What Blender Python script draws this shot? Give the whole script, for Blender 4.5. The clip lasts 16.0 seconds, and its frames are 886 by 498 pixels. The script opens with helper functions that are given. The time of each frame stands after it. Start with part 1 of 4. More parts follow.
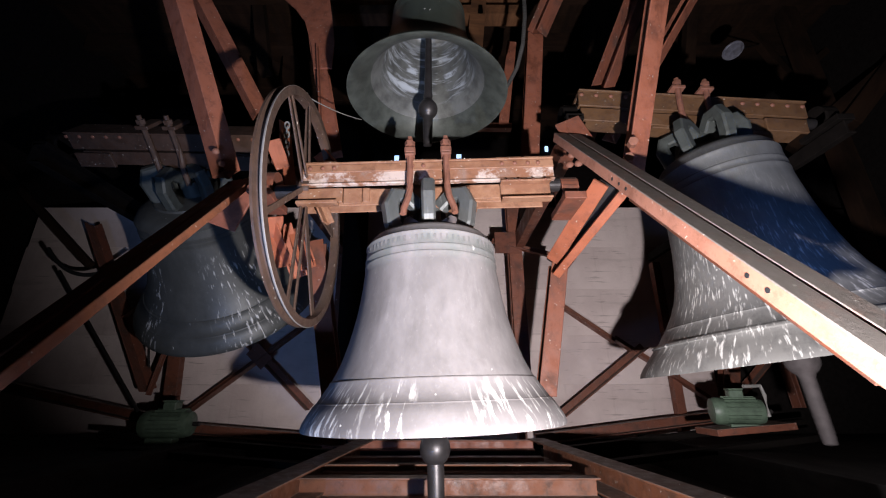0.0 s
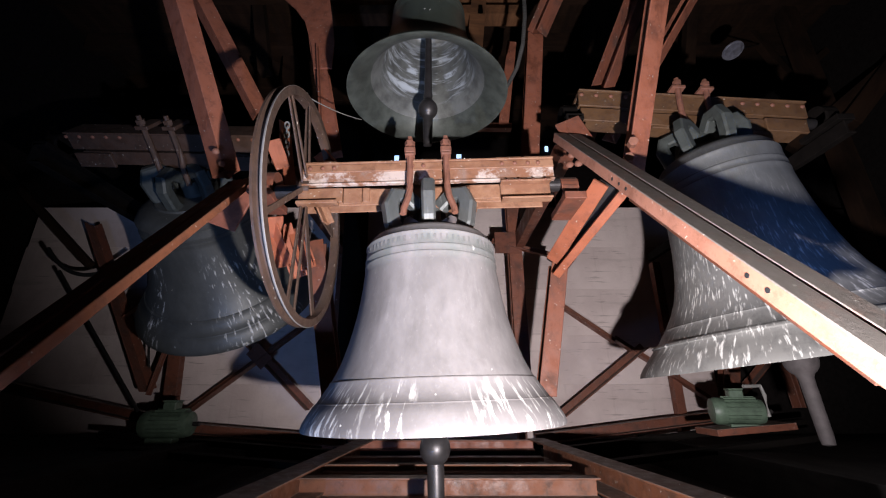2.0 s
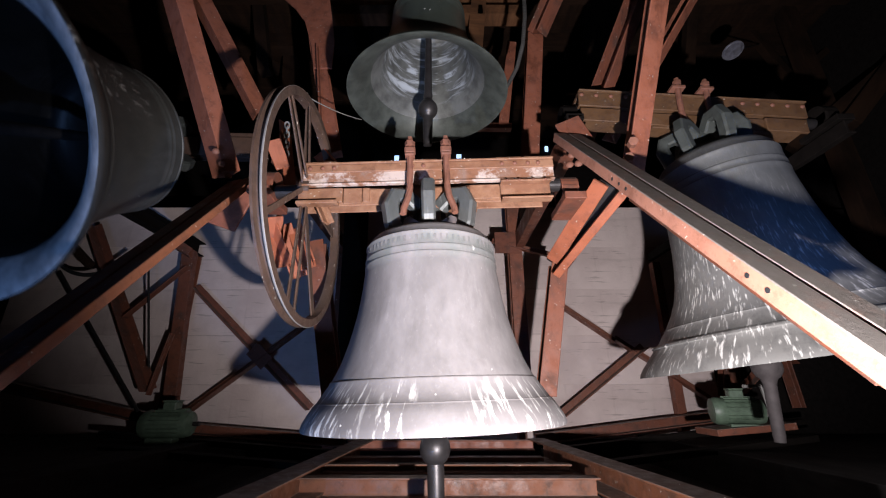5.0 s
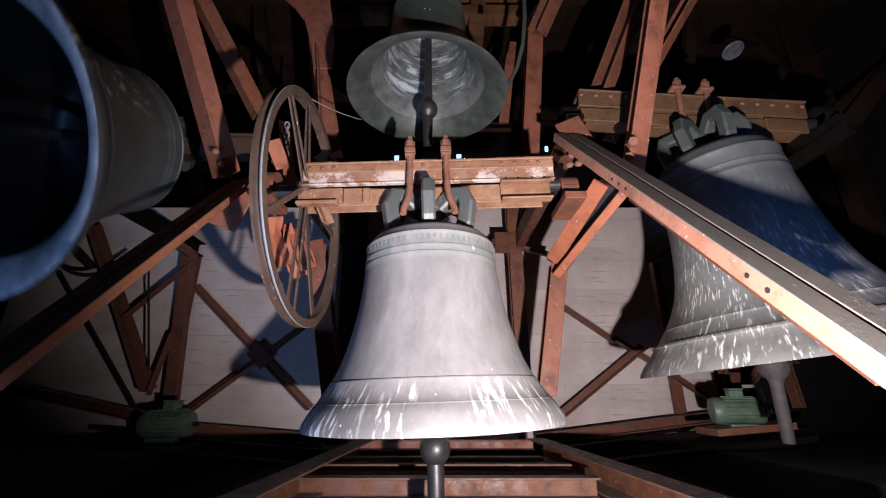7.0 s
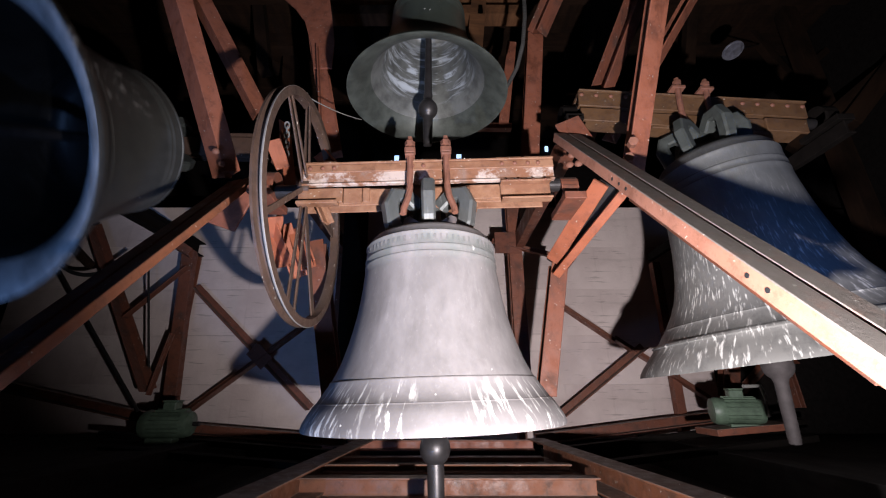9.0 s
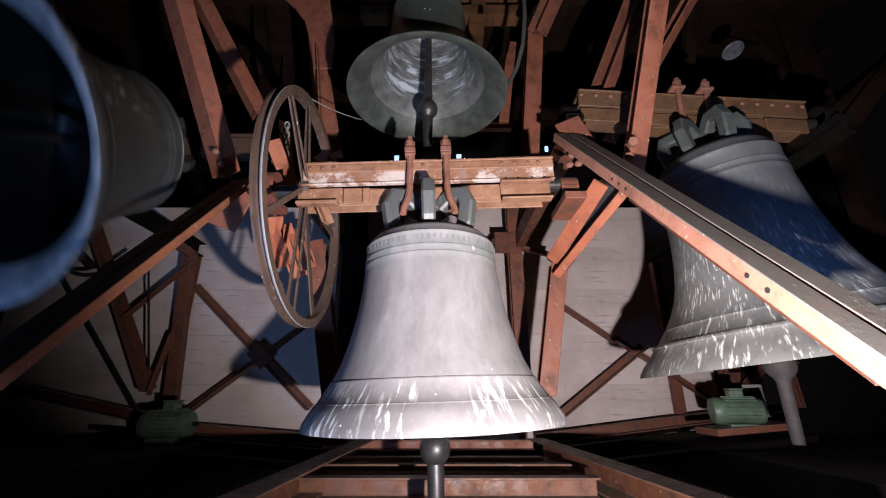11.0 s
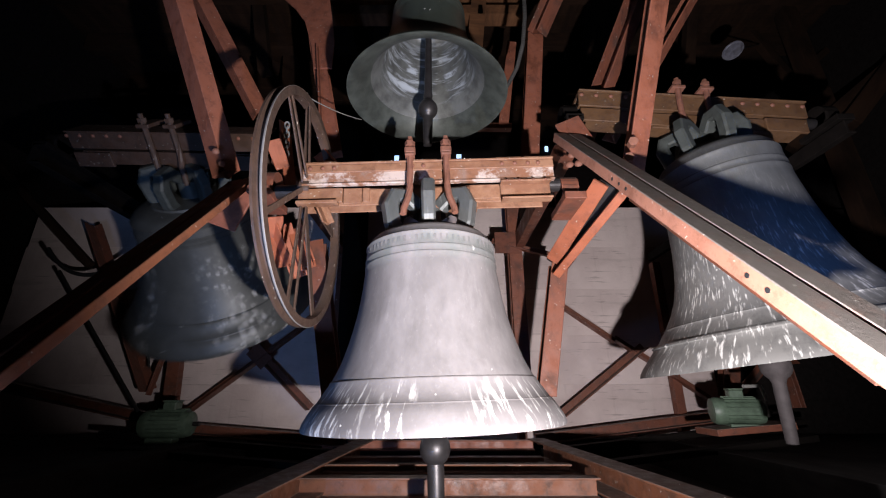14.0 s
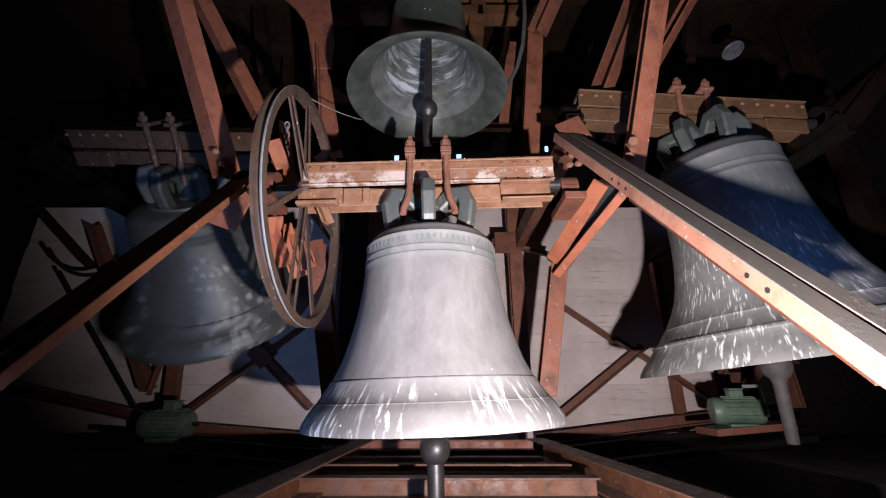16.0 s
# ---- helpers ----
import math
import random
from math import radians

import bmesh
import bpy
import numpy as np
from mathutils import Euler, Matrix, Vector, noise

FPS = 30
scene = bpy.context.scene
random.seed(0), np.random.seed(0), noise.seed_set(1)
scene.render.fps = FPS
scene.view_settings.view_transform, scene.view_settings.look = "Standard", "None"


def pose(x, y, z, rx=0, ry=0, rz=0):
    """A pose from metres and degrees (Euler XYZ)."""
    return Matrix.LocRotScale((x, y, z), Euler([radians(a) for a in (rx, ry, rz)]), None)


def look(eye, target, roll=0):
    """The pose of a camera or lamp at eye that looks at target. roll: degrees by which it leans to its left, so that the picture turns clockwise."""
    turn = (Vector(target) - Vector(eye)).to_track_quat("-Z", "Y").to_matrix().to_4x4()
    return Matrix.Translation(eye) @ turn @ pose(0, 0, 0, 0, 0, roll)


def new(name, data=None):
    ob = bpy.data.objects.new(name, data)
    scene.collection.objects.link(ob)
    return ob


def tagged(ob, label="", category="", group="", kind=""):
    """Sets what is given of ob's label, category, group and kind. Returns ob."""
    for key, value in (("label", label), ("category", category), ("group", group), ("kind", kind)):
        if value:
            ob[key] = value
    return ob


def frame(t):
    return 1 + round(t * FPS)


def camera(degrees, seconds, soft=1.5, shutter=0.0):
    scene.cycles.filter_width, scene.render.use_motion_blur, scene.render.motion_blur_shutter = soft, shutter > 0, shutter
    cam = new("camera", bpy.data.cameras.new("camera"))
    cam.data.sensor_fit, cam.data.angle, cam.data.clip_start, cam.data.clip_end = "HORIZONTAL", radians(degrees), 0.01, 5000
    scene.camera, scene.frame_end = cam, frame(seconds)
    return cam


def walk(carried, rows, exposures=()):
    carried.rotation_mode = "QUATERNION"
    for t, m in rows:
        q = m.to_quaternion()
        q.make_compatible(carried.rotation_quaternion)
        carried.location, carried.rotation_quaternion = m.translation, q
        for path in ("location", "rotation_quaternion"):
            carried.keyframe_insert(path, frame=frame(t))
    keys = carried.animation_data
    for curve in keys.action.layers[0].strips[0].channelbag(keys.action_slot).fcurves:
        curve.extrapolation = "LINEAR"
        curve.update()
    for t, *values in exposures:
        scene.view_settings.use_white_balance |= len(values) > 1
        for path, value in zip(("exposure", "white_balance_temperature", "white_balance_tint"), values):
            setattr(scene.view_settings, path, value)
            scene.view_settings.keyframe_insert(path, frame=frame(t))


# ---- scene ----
cam = camera(94.0, 16.0, soft=1.15, shutter=0.8)
EYE = pose(0, 0, 0.6, 90 + 19.3, 0, 0)
walk(cam, [(0.0, EYE), (16.0, EYE)])

# ---- light: a white work torch right of and below the eye, a weaker bluish one to the left, an added blue fill to the east ----
world = bpy.data.worlds.new("tower_night")
world.use_nodes = True
world.node_tree.nodes["Background"].inputs[0].default_value = (0.05, 0.07, 0.12, 1)
world.node_tree.nodes["Background"].inputs[1].default_value = 0.035
scene.world = world
scene.view_settings.exposure = 0.0


def spot(name, eye, target, watts, colour, degrees, blend, radius):
    data = bpy.data.lights.new(name, "SPOT")
    data.energy, data.color, data.spot_size, data.spot_blend, data.shadow_soft_size = watts, colour, radians(degrees), blend, radius
    ob = new(name, data)
    ob.matrix_world = look(eye, target)
    return ob


spot("torch_white", (0.42, 0.23, 0.22), (0.60, 2.2, 1.52), 615, (1.0, 0.945, 0.985), 118, 0.85, 0.025)
spot("torch_blue", (-0.95, 0.20, -0.30), (-2.1, 1.65, 1.80), 130, (0.23, 0.44, 1.0), 158, 1.0, 0.03)
# added blue fill for the shaded east bell; no known lamp stands here
spot("blue_fill_east", (1.68, 0.85, 1.25), (1.85, 2.1, 1.62), 15, (0.14, 0.33, 1.0), 84, 0.9, 0.03)


# ---- materials ----
def material(name, rough=0.6, metal=0.0):
    m = bpy.data.materials.new(name)
    m.use_nodes = True
    nt = m.node_tree
    b = nt.nodes["Principled BSDF"]
    b.inputs["Roughness"].default_value, b.inputs["Metallic"].default_value = rough, metal
    return m, nt, b


def node(nt, kind, **inputs):
    n = nt.nodes.new(kind)
    for k, v in inputs.items():
        n.inputs[k.replace("_", " ")].default_value = v
    return n


def coords(nt, scale=(1, 1, 1)):
    tc = nt.nodes.new("ShaderNodeTexCoord")
    mp = nt.nodes.new("ShaderNodeMapping")
    mp.inputs["Scale"].default_value = scale
    nt.links.new(tc.outputs["Object"], mp.inputs["Vector"])
    return mp.outputs["Vector"]


def noise_of(nt, scale, detail=4.0, stretch=(1, 1, 1), rough=0.6, distort=0.0):
    n = node(nt, "ShaderNodeTexNoise", Scale=scale, Detail=detail, Roughness=rough, Distortion=distort)
    nt.links.new(coords(nt, stretch), n.inputs["Vector"])
    return n.outputs["Fac"]


def ramp(nt, fac, lo, hi, a=0.0, b=1.0):
    n = node(nt, "ShaderNodeMapRange")
    n.interpolation_type = "SMOOTHSTEP"
    for k, v in zip((1, 2, 3, 4), (lo, hi, a, b)):
        n.inputs[k].default_value = v
    nt.links.new(fac, n.inputs[0])
    return n.outputs[0]


def times(nt, a, b):
    n = nt.nodes.new("ShaderNodeMath")
    n.operation = "MULTIPLY"
    for k, v in ((0, a), (1, b)):
        if isinstance(v, float):
            n.inputs[k].default_value = v
        else:
            nt.links.new(v, n.inputs[k])
    return n.outputs[0]


def mix(nt, fac, a, b):
    n = nt.nodes.new("ShaderNodeMix")
    n.data_type = "RGBA"
    for k, v in ((0, fac), (6, a), (7, b)):
        if isinstance(v, (tuple, float)):
            n.inputs[k].default_value = (*v, 1) if isinstance(v, tuple) else v
        else:
            nt.links.new(v, n.inputs[k])
    return n.outputs[2]


def bump(nt, b, fac, strength, distance):
    n = node(nt, "ShaderNodeBump", Strength=strength, Distance=distance)
    nt.links.new(fac, n.inputs["Height"])
    nt.links.new(n.outputs[0], b.inputs["Normal"])


def upward(nt, lo=0.35, hi=0.85):
    g = nt.nodes.new("ShaderNodeNewGeometry")
    s = nt.nodes.new("ShaderNodeSeparateXYZ")
    nt.links.new(g.outputs["Normal"], s.inputs[0])
    return ramp(nt, s.outputs[2], lo, hi)


def specks(nt, scale, size, stretch=(1, 1, 1), share=0.35):
    """Small droplets of bird lime scattered over a surface."""
    v = node(nt, "ShaderNodeTexVoronoi", Scale=scale)
    wob = node(nt, "ShaderNodeTexNoise", Scale=scale * 1.7, Detail=2.0)
    nt.links.new(coords(nt, stretch), wob.inputs["Vector"])
    add = nt.nodes.new("ShaderNodeVectorMath")
    add.operation = "MULTIPLY_ADD"
    nt.links.new(wob.outputs["Color"], add.inputs[0])
    add.inputs[1].default_value = (0.9 / scale,) * 3
    nt.links.new(coords(nt, stretch), add.inputs[2])
    nt.links.new(add.outputs[0], v.inputs["Vector"])
    s = nt.nodes.new("ShaderNodeSeparateColor")
    nt.links.new(v.outputs["Color"], s.inputs[0])
    wide = ramp(nt, s.outputs[1], 0.2, 1.0, -size * 0.75, 0.0)
    d = nt.nodes.new("ShaderNodeMath")
    d.operation = "SUBTRACT"
    nt.links.new(v.outputs["Distance"], d.inputs[0])
    nt.links.new(wide, d.inputs[1])
    near = ramp(nt, d.outputs[0], size * 0.7, size, 1.0, 0.0)
    clump = ramp(nt, noise_of(nt, scale * 0.12, 3.0), 0.42, 0.6)
    return times(nt, times(nt, near, clump), ramp(nt, s.outputs[0], share, share + 0.02, 1.0, 0.0))


def steel(name, paint, rust, dusty=0.75, rust_share=(0.45, 0.7), rough=0.55, tilt=(0.35, 0.85)):
    m, nt, b = material(name, rough)
    patches = ramp(nt, noise_of(nt, 6.0, 8.0, rough=0.7), *rust_share)
    col = mix(nt, patches, paint, rust)
    col = mix(nt, times(nt, ramp(nt, noise_of(nt, 20.0, 8.0, rough=0.75), 0.5, 0.72), 0.55), col, tuple(c * 0.4 for c in rust))
    col = mix(nt, times(nt, ramp(nt, noise_of(nt, 3.0, 7.0, (2.5, 0.5, 2.5), 0.75, 0.6), 0.52, 0.68), 0.5), col, tuple(c * 0.45 for c in paint))
    col = mix(nt, times(nt, ramp(nt, noise_of(nt, 55.0, 5.0, rough=0.8), 0.62, 0.7), 0.35), col, tuple(min(1.0, c * 1.5 + 0.04) for c in paint))
    col = mix(nt, times(nt, upward(nt, *tilt), times(nt, ramp(nt, noise_of(nt, 9.0, 5.0), 0.1, 0.5), dusty)), col, (0.21, 0.188, 0.168))
    col = mix(nt, times(nt, specks(nt, 46.0, 0.26, share=0.40), 0.85), col, (0.62, 0.58, 0.52))
    nt.links.new(col, b.inputs["Base Color"])
    nt.links.new(ramp(nt, noise_of(nt, 14.0), 0.3, 0.7, rough - 0.12, rough + 0.25), b.inputs["Roughness"])
    bump(nt, b, noise_of(nt, 60.0, 6.0, rough=0.7), 0.35, 0.003)
    return m


def bronze(name, base, dark, lime, lime_z, lime_all, soft=0.10, patchy=(0.46, 0.58), grain=38.0, run=0.13, metal=0.25, rough=0.48, band=0.0, sides=(), cover=0.92, patina=None, paler=0.0):
    """Patinated bell bronze with runs of bird lime, thickest below the height lime_z and on the given sides (degrees, spread)."""
    m, nt, b = material(name, 0.5, metal)
    col = mix(nt, ramp(nt, noise_of(nt, 3.0, 6.0, (1, 1, 0.5)), 0.35, 0.7), base, dark)
    col = mix(nt, times(nt, ramp(nt, noise_of(nt, 13.0, 6.0, (1, 1, 0.25)), 0.5, 0.8), 0.45), col, tuple(c * 0.6 for c in dark))
    tc = nt.nodes.new("ShaderNodeTexCoord")
    s = nt.nodes.new("ShaderNodeSeparateXYZ")
    nt.links.new(tc.outputs["Object"], s.inputs[0])
    low = ramp(nt, s.outputs[2], lime_z, lime_z + soft, 1.0, lime_all)
    if band:
        col = mix(nt, ramp(nt, s.outputs[2], lime_z - 0.04, lime_z + 0.03, band, 0.0), col, dark)
    if patina:
        z, tint = patina
        zone = times(nt, ramp(nt, s.outputs[2], z - 0.16, z), ramp(nt, s.outputs[2], z + 0.02, z + 0.10, 1.0, 0.0))
        col = mix(nt, times(nt, zone, ramp(nt, noise_of(nt, 7.0, 6.0, (1, 1, 0.6), 0.7), 0.38, 0.62)), col, tint)
    flat = nt.nodes.new("ShaderNodeCombineXYZ")
    for k in (0, 1):
        nt.links.new(s.outputs[k], flat.inputs[k])
    unit = nt.nodes.new("ShaderNodeVectorMath")
    unit.operation = "NORMALIZE"
    nt.links.new(flat.outputs[0], unit.inputs[0])
    split = nt.nodes.new("ShaderNodeSeparateXYZ")
    nt.links.new(unit.outputs[0], split.inputs[0])
    round_z = nt.nodes.new("ShaderNodeCombineXYZ")
    for k, f in ((0, 0.6), (1, 0.6)):
        nt.links.new(times(nt, split.outputs[k], f), round_z.inputs[k])
    nt.links.new(times(nt, s.outputs[2], run), round_z.inputs[2])
    drip = node(nt, "ShaderNodeTexNoise", Scale=grain, Detail=4.0, Roughness=0.6, Distortion=0.3)
    nt.links.new(round_z.outputs[0], drip.inputs["Vector"])
    runs = ramp(nt, drip.outputs["Fac"], 0.60 - lime, 0.72 - lime)
    patch = ramp(nt, noise_of(nt, 3.2, 3.0, (1, 1, 0.6)), *patchy)
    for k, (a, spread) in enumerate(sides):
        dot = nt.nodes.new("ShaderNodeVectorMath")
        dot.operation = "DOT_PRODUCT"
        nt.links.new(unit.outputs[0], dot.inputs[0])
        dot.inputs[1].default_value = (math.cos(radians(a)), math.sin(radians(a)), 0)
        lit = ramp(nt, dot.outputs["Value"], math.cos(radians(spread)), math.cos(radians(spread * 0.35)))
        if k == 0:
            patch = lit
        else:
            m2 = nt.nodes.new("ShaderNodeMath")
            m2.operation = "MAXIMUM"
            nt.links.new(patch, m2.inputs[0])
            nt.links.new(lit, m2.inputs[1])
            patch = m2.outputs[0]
    # a paler tone low down on the given sides
    if paler:
        col = mix(nt, times(nt, times(nt, patch, low), paler), col, (0.29, 0.28, 0.262))
    lime_mask = times(nt, times(nt, runs, patch), low)
    n = nt.nodes.new("ShaderNodeMath")
    n.operation = "MAXIMUM"
    nt.links.new(lime_mask, n.inputs[0])
    nt.links.new(specks(nt, 30.0, 0.17, (1, 1, 0.45), 0.14), n.inputs[1])
    lime_mask = n.outputs[0]
    col = mix(nt, times(nt, ramp(nt, noise_of(nt, 9.0, 8.0, (1, 1, 0.45), 0.75), 0.46, 0.72), 0.6), col, tuple(c * 0.62 for c in base))
    col = mix(nt, times(nt, ramp(nt, noise_of(nt, 40.0, 6.0, (1, 1, 0.5), 0.8), 0.55, 0.75), 0.3), col, tuple(min(1.0, c * 1.6 + 0.03) for c in base))
    col = mix(nt, times(nt, lime_mask, cover), col, (0.78, 0.76, 0.72))
    nt.links.new(col, b.inputs["Base Color"])
    nt.links.new(ramp(nt, lime_mask, 0.0, 1.0, rough, 0.8), b.inputs["Roughness"])
    nt.links.new(ramp(nt, lime_mask, 0.0, 0.5, metal, 0.0), b.inputs["Metallic"])
    bump(nt, b, noise_of(nt, 35.0, 6.0), 0.25, 0.004)
    return m


def bronze_inside(name, base, pale):
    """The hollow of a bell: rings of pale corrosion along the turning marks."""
    m, nt, b = material(name, 0.5, 0.2)
    tc = nt.nodes.new("ShaderNodeTexCoord")
    s = nt.nodes.new("ShaderNodeSeparateXYZ")
    nt.links.new(tc.outputs["Object"], s.inputs[0])
    c = nt.nodes.new("ShaderNodeCombineXYZ")
    for k, f in ((0, 0.9), (1, 0.9), (2, 5.0)):
        nt.links.new(times(nt, s.outputs[k], f), c.inputs[k])
    n = node(nt, "ShaderNodeTexNoise", Scale=4.5, Detail=6.0, Roughness=0.65, Distortion=0.6)
    nt.links.new(c.outputs[0], n.inputs["Vector"])
    big = noise_of(nt, 2.6, 3.0)
    rings = times(nt, ramp(nt, n.outputs["Fac"], 0.46, 0.62), ramp(nt, big, 0.38, 0.6))
    col = mix(nt, ramp(nt, noise_of(nt, 10.0, 5.0), 0.3, 0.75), base, tuple(v * 0.45 for v in base))
    band = times(nt, ramp(nt, s.outputs[2], -0.95, -0.8), ramp(nt, s.outputs[2], -0.62, -0.45, 1.0, 0.35))
    col = mix(nt, times(nt, rings, band), col, pale)
    nt.links.new(col, b.inputs["Base Color"])
    bump(nt, b, n.outputs["Fac"], 0.3, 0.006)
    return m


def timber(name, light, dark, stretch):
    m, nt, b = material(name, 0.75)
    g = noise_of(nt, 6.0, 6.0, stretch, 0.7, 0.4)
    col = mix(nt, ramp(nt, g, 0.3, 0.72), light, dark)
    col = mix(nt, times(nt, ramp(nt, noise_of(nt, 1.7, 4.0), 0.45, 0.7), 0.6), col, tuple(c * 0.5 for c in dark))
    nt.links.new(col, b.inputs["Base Color"])
    b.inputs["Roughness"].default_value, b.inputs["Specular IOR Level"].default_value = 0.92, 0.15
    bump(nt, b, g, 0.4, 0.006)
    return m


def plaster(name, base, stain):
    m, nt, b = material(name, 0.9)
    col = mix(nt, ramp(nt, noise_of(nt, 1.1, 6.0), 0.35, 0.72), base, stain)
    col = mix(nt, times(nt, ramp(nt, noise_of(nt, 3.5, 6.0, (1, 1, 0.12)), 0.55, 0.75), 0.45), col, (0.62, 0.55, 0.50))
    col = mix(nt, times(nt, ramp(nt, noise_of(nt, 4.0, 6.0, (0.12, 1, 1.6)), 0.58, 0.75), 0.35), col, (0.16, 0.12, 0.10))
    dash = times(nt, ramp(nt, noise_of(nt, 5.0, 3.0, (0.55, 1, 7.0), 0.55), 0.60, 0.68), ramp(nt, noise_of(nt, 0.9, 4.0), 0.42, 0.58))
    col = mix(nt, times(nt, dash, 0.42), col, (0.20, 0.15, 0.13))
    col = mix(nt, times(nt, ramp(nt, noise_of(nt, 9.0, 5.0, (1.0, 1, 0.08)), 0.6, 0.72), 0.25), col, (0.30, 0.22, 0.18))
    col = mix(nt, times(nt, specks(nt, 9.0, 0.11, share=0.3), 0.7), col, (0.80, 0.75, 0.71))
    nt.links.new(col, b.inputs["Base Color"])
    bump(nt, b, noise_of(nt, 22.0, 6.0), 0.4, 0.01)
    return m


def plain(name, colour, rough, metal=0.0, spread=0.4, glow=0.0):
    m, nt, b = material(name, rough, metal)
    col = mix(nt, ramp(nt, noise_of(nt, 18.0, 5.0), 0.3, 0.75), colour, tuple(c * (1 - spread) for c in colour))
    nt.links.new(col, b.inputs["Base Color"])
    bump(nt, b, noise_of(nt, 50.0, 4.0), 0.2, 0.003)
    if glow:
        b.inputs["Emission Color"].default_value, b.inputs["Emission Strength"].default_value = (*colour, 1), glow
    return m


RED = steel("red_oxide_paint", (0.285, 0.098, 0.057), (0.16, 0.055, 0.033), 0.6)
RED_DUSTY = steel("dusty_red_paint", (0.38, 0.17, 0.115), (0.24, 0.10, 0.065), 0.97, tilt=(0.15, 0.45))
RED_LEG = steel("worn_orange_paint", (0.33, 0.12, 0.06), (0.20, 0.08, 0.045), 0.3)
RED_BRIGHT = steel("orange_primer", (0.37, 0.112, 0.055), (0.22, 0.072, 0.04), 0.3)
RED_MID = steel("dulled_red_paint", (0.22, 0.075, 0.042), (0.12, 0.05, 0.033), 0.5)
GROUND = steel("rusted_ground_steel", (0.17, 0.062, 0.03), (0.075, 0.036, 0.022), 0.55)
RED_DARK = steel("old_brown_paint", (0.18, 0.06, 0.034), (0.09, 0.042, 0.03), 0.6)
TAN = steel("rusty_yoke_steel", (0.30, 0.155, 0.09), (0.22, 0.10, 0.055), 0.35, (0.4, 0.6))
TAN_PALE = steel("limed_yoke_steel", (0.52, 0.42, 0.37), (0.25, 0.115, 0.065), 0.35, (0.46, 0.56))
WHEEL = steel("rusty_wheel_steel", (0.092, 0.056, 0.041), (0.055, 0.036, 0.028), 0.2, rough=0.42)
BRIGHT = plain("rope_polished_steel", (0.66, 0.63, 0.60), 0.3, 0.6, 0.25)
IRON = plain("dark_forged_iron", (0.055, 0.05, 0.05), 0.42, 0.6)
OCHRE = steel("ochre_yoke_steel", (0.125, 0.064, 0.030), (0.075, 0.037, 0.021), 0.3)
PALE_IRON = plain("dusty_pale_iron", (0.05, 0.041, 0.041), 0.8, 0.1)
# dark copies of yoke steel and crown bronze, standing in for weaker light
DARK_YOKE = steel("dimmed_yoke_steel", (0.075, 0.042, 0.03), (0.045, 0.028, 0.02), 0.1)
DARK_CROWN = plain("dark_crown_bronze", (0.062, 0.070, 0.065), 0.6, 0.15)
RUSTY = plain("rusted_strap_iron", (0.24, 0.10, 0.065), 0.7)
CANON = bronze("crown_bronze", (0.135, 0.14, 0.137), (0.075, 0.082, 0.08), 0.02, -2.0, 0.25)
BELL_PALE = bronze("pale_bronze", (0.246, 0.228, 0.226), (0.145, 0.133, 0.130), 0.075, -1.19, 0.02, band=0.35, grain=34.0, run=0.26, metal=0.05, rough=0.66, sides=((-47, 34), (-134, 22), (-103, 9)), patina=(-0.47, (0.145, 0.155, 0.146)))
BELL_GREY = bronze("weathered_bronze", (0.118, 0.121, 0.121), (0.078, 0.08, 0.079), 0.055, -1.45, 0.06, 0.6, (0.15, 0.42), 64.0, 0.22, sides=((-140, 80), (-85, 40)), cover=0.66, paler=0.62)
BELL_DARK = bronze("dark_bronze", (0.092, 0.093, 0.086), (0.06, 0.061, 0.056), 0.045, -1.06, 0.02, 0.35, (0.42, 0.55), 46.0, 0.24, sides=((-40, 32), (-112, 10)), cover=0.75)
BELL_GREEN = bronze("green_bronze", (0.06, 0.072, 0.06), (0.035, 0.045, 0.04), -0.05, -2.0, 0.1)
INNER_PALE = bronze_inside("bell_hollow_pale", (0.142, 0.147, 0.139), (0.46, 0.50, 0.54))
INNER_LIP = bronze_inside("bell_lip_green", (0.072, 0.081, 0.070), (0.3, 0.33, 0.34))
# near black puts the shade of the hollow into its colour
INNER_SHADED = bronze_inside("bell_hollow_shaded", (0.007, 0.007, 0.007), (0.012, 0.012, 0.012))
# the same bronze made pale so the lip looks strongly lit
LIP_LIT = bronze_inside("lit_lip_bronze", (0.60, 0.61, 0.62), (0.75, 0.76, 0.77))
WALL = plaster("limewashed_boards", (0.76, 0.64, 0.60), (0.58, 0.47, 0.44))
# steel coloured near black where it should look unlit
UNLIT_STEEL = plain("unlit_black_steel", (0.009, 0.007, 0.006), 0.85)
# masonry coloured near black to look unlit
STONE = plain("unlit_masonry", (0.016, 0.013, 0.012), 0.95)
for m in (UNLIT_STEEL, STONE):
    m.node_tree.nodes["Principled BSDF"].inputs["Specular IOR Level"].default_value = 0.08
WOOD = timber("brown_timber", (0.27, 0.125, 0.06), (0.11, 0.055, 0.03), (0.15, 1, 1))
# timber darkened to near black so that the roof looks unlit
WOOD_UNLIT = timber("unlit_timber", (0.038, 0.019, 0.011), (0.016, 0.009, 0.006), (1, 0.15, 1))
FLOOR = timber("dark_floor_boards", (0.055, 0.050, 0.047), (0.026, 0.023, 0.022), (1, 0.12, 1))
GREEN = plain("green_motor_paint", (0.115, 0.165, 0.115), 0.45)
CABLE = plain("grey_cable", (0.30, 0.29, 0.27), 0.5)
LIME = plain("dried_droppings", (0.66, 0.64, 0.60), 0.9, 0.0, 0.35)
HOSE = plain("grey_ribbed_plastic", (0.07, 0.068, 0.066), 0.45)
BLACK = plain("black_rubber", (0.02, 0.02, 0.022), 0.6)
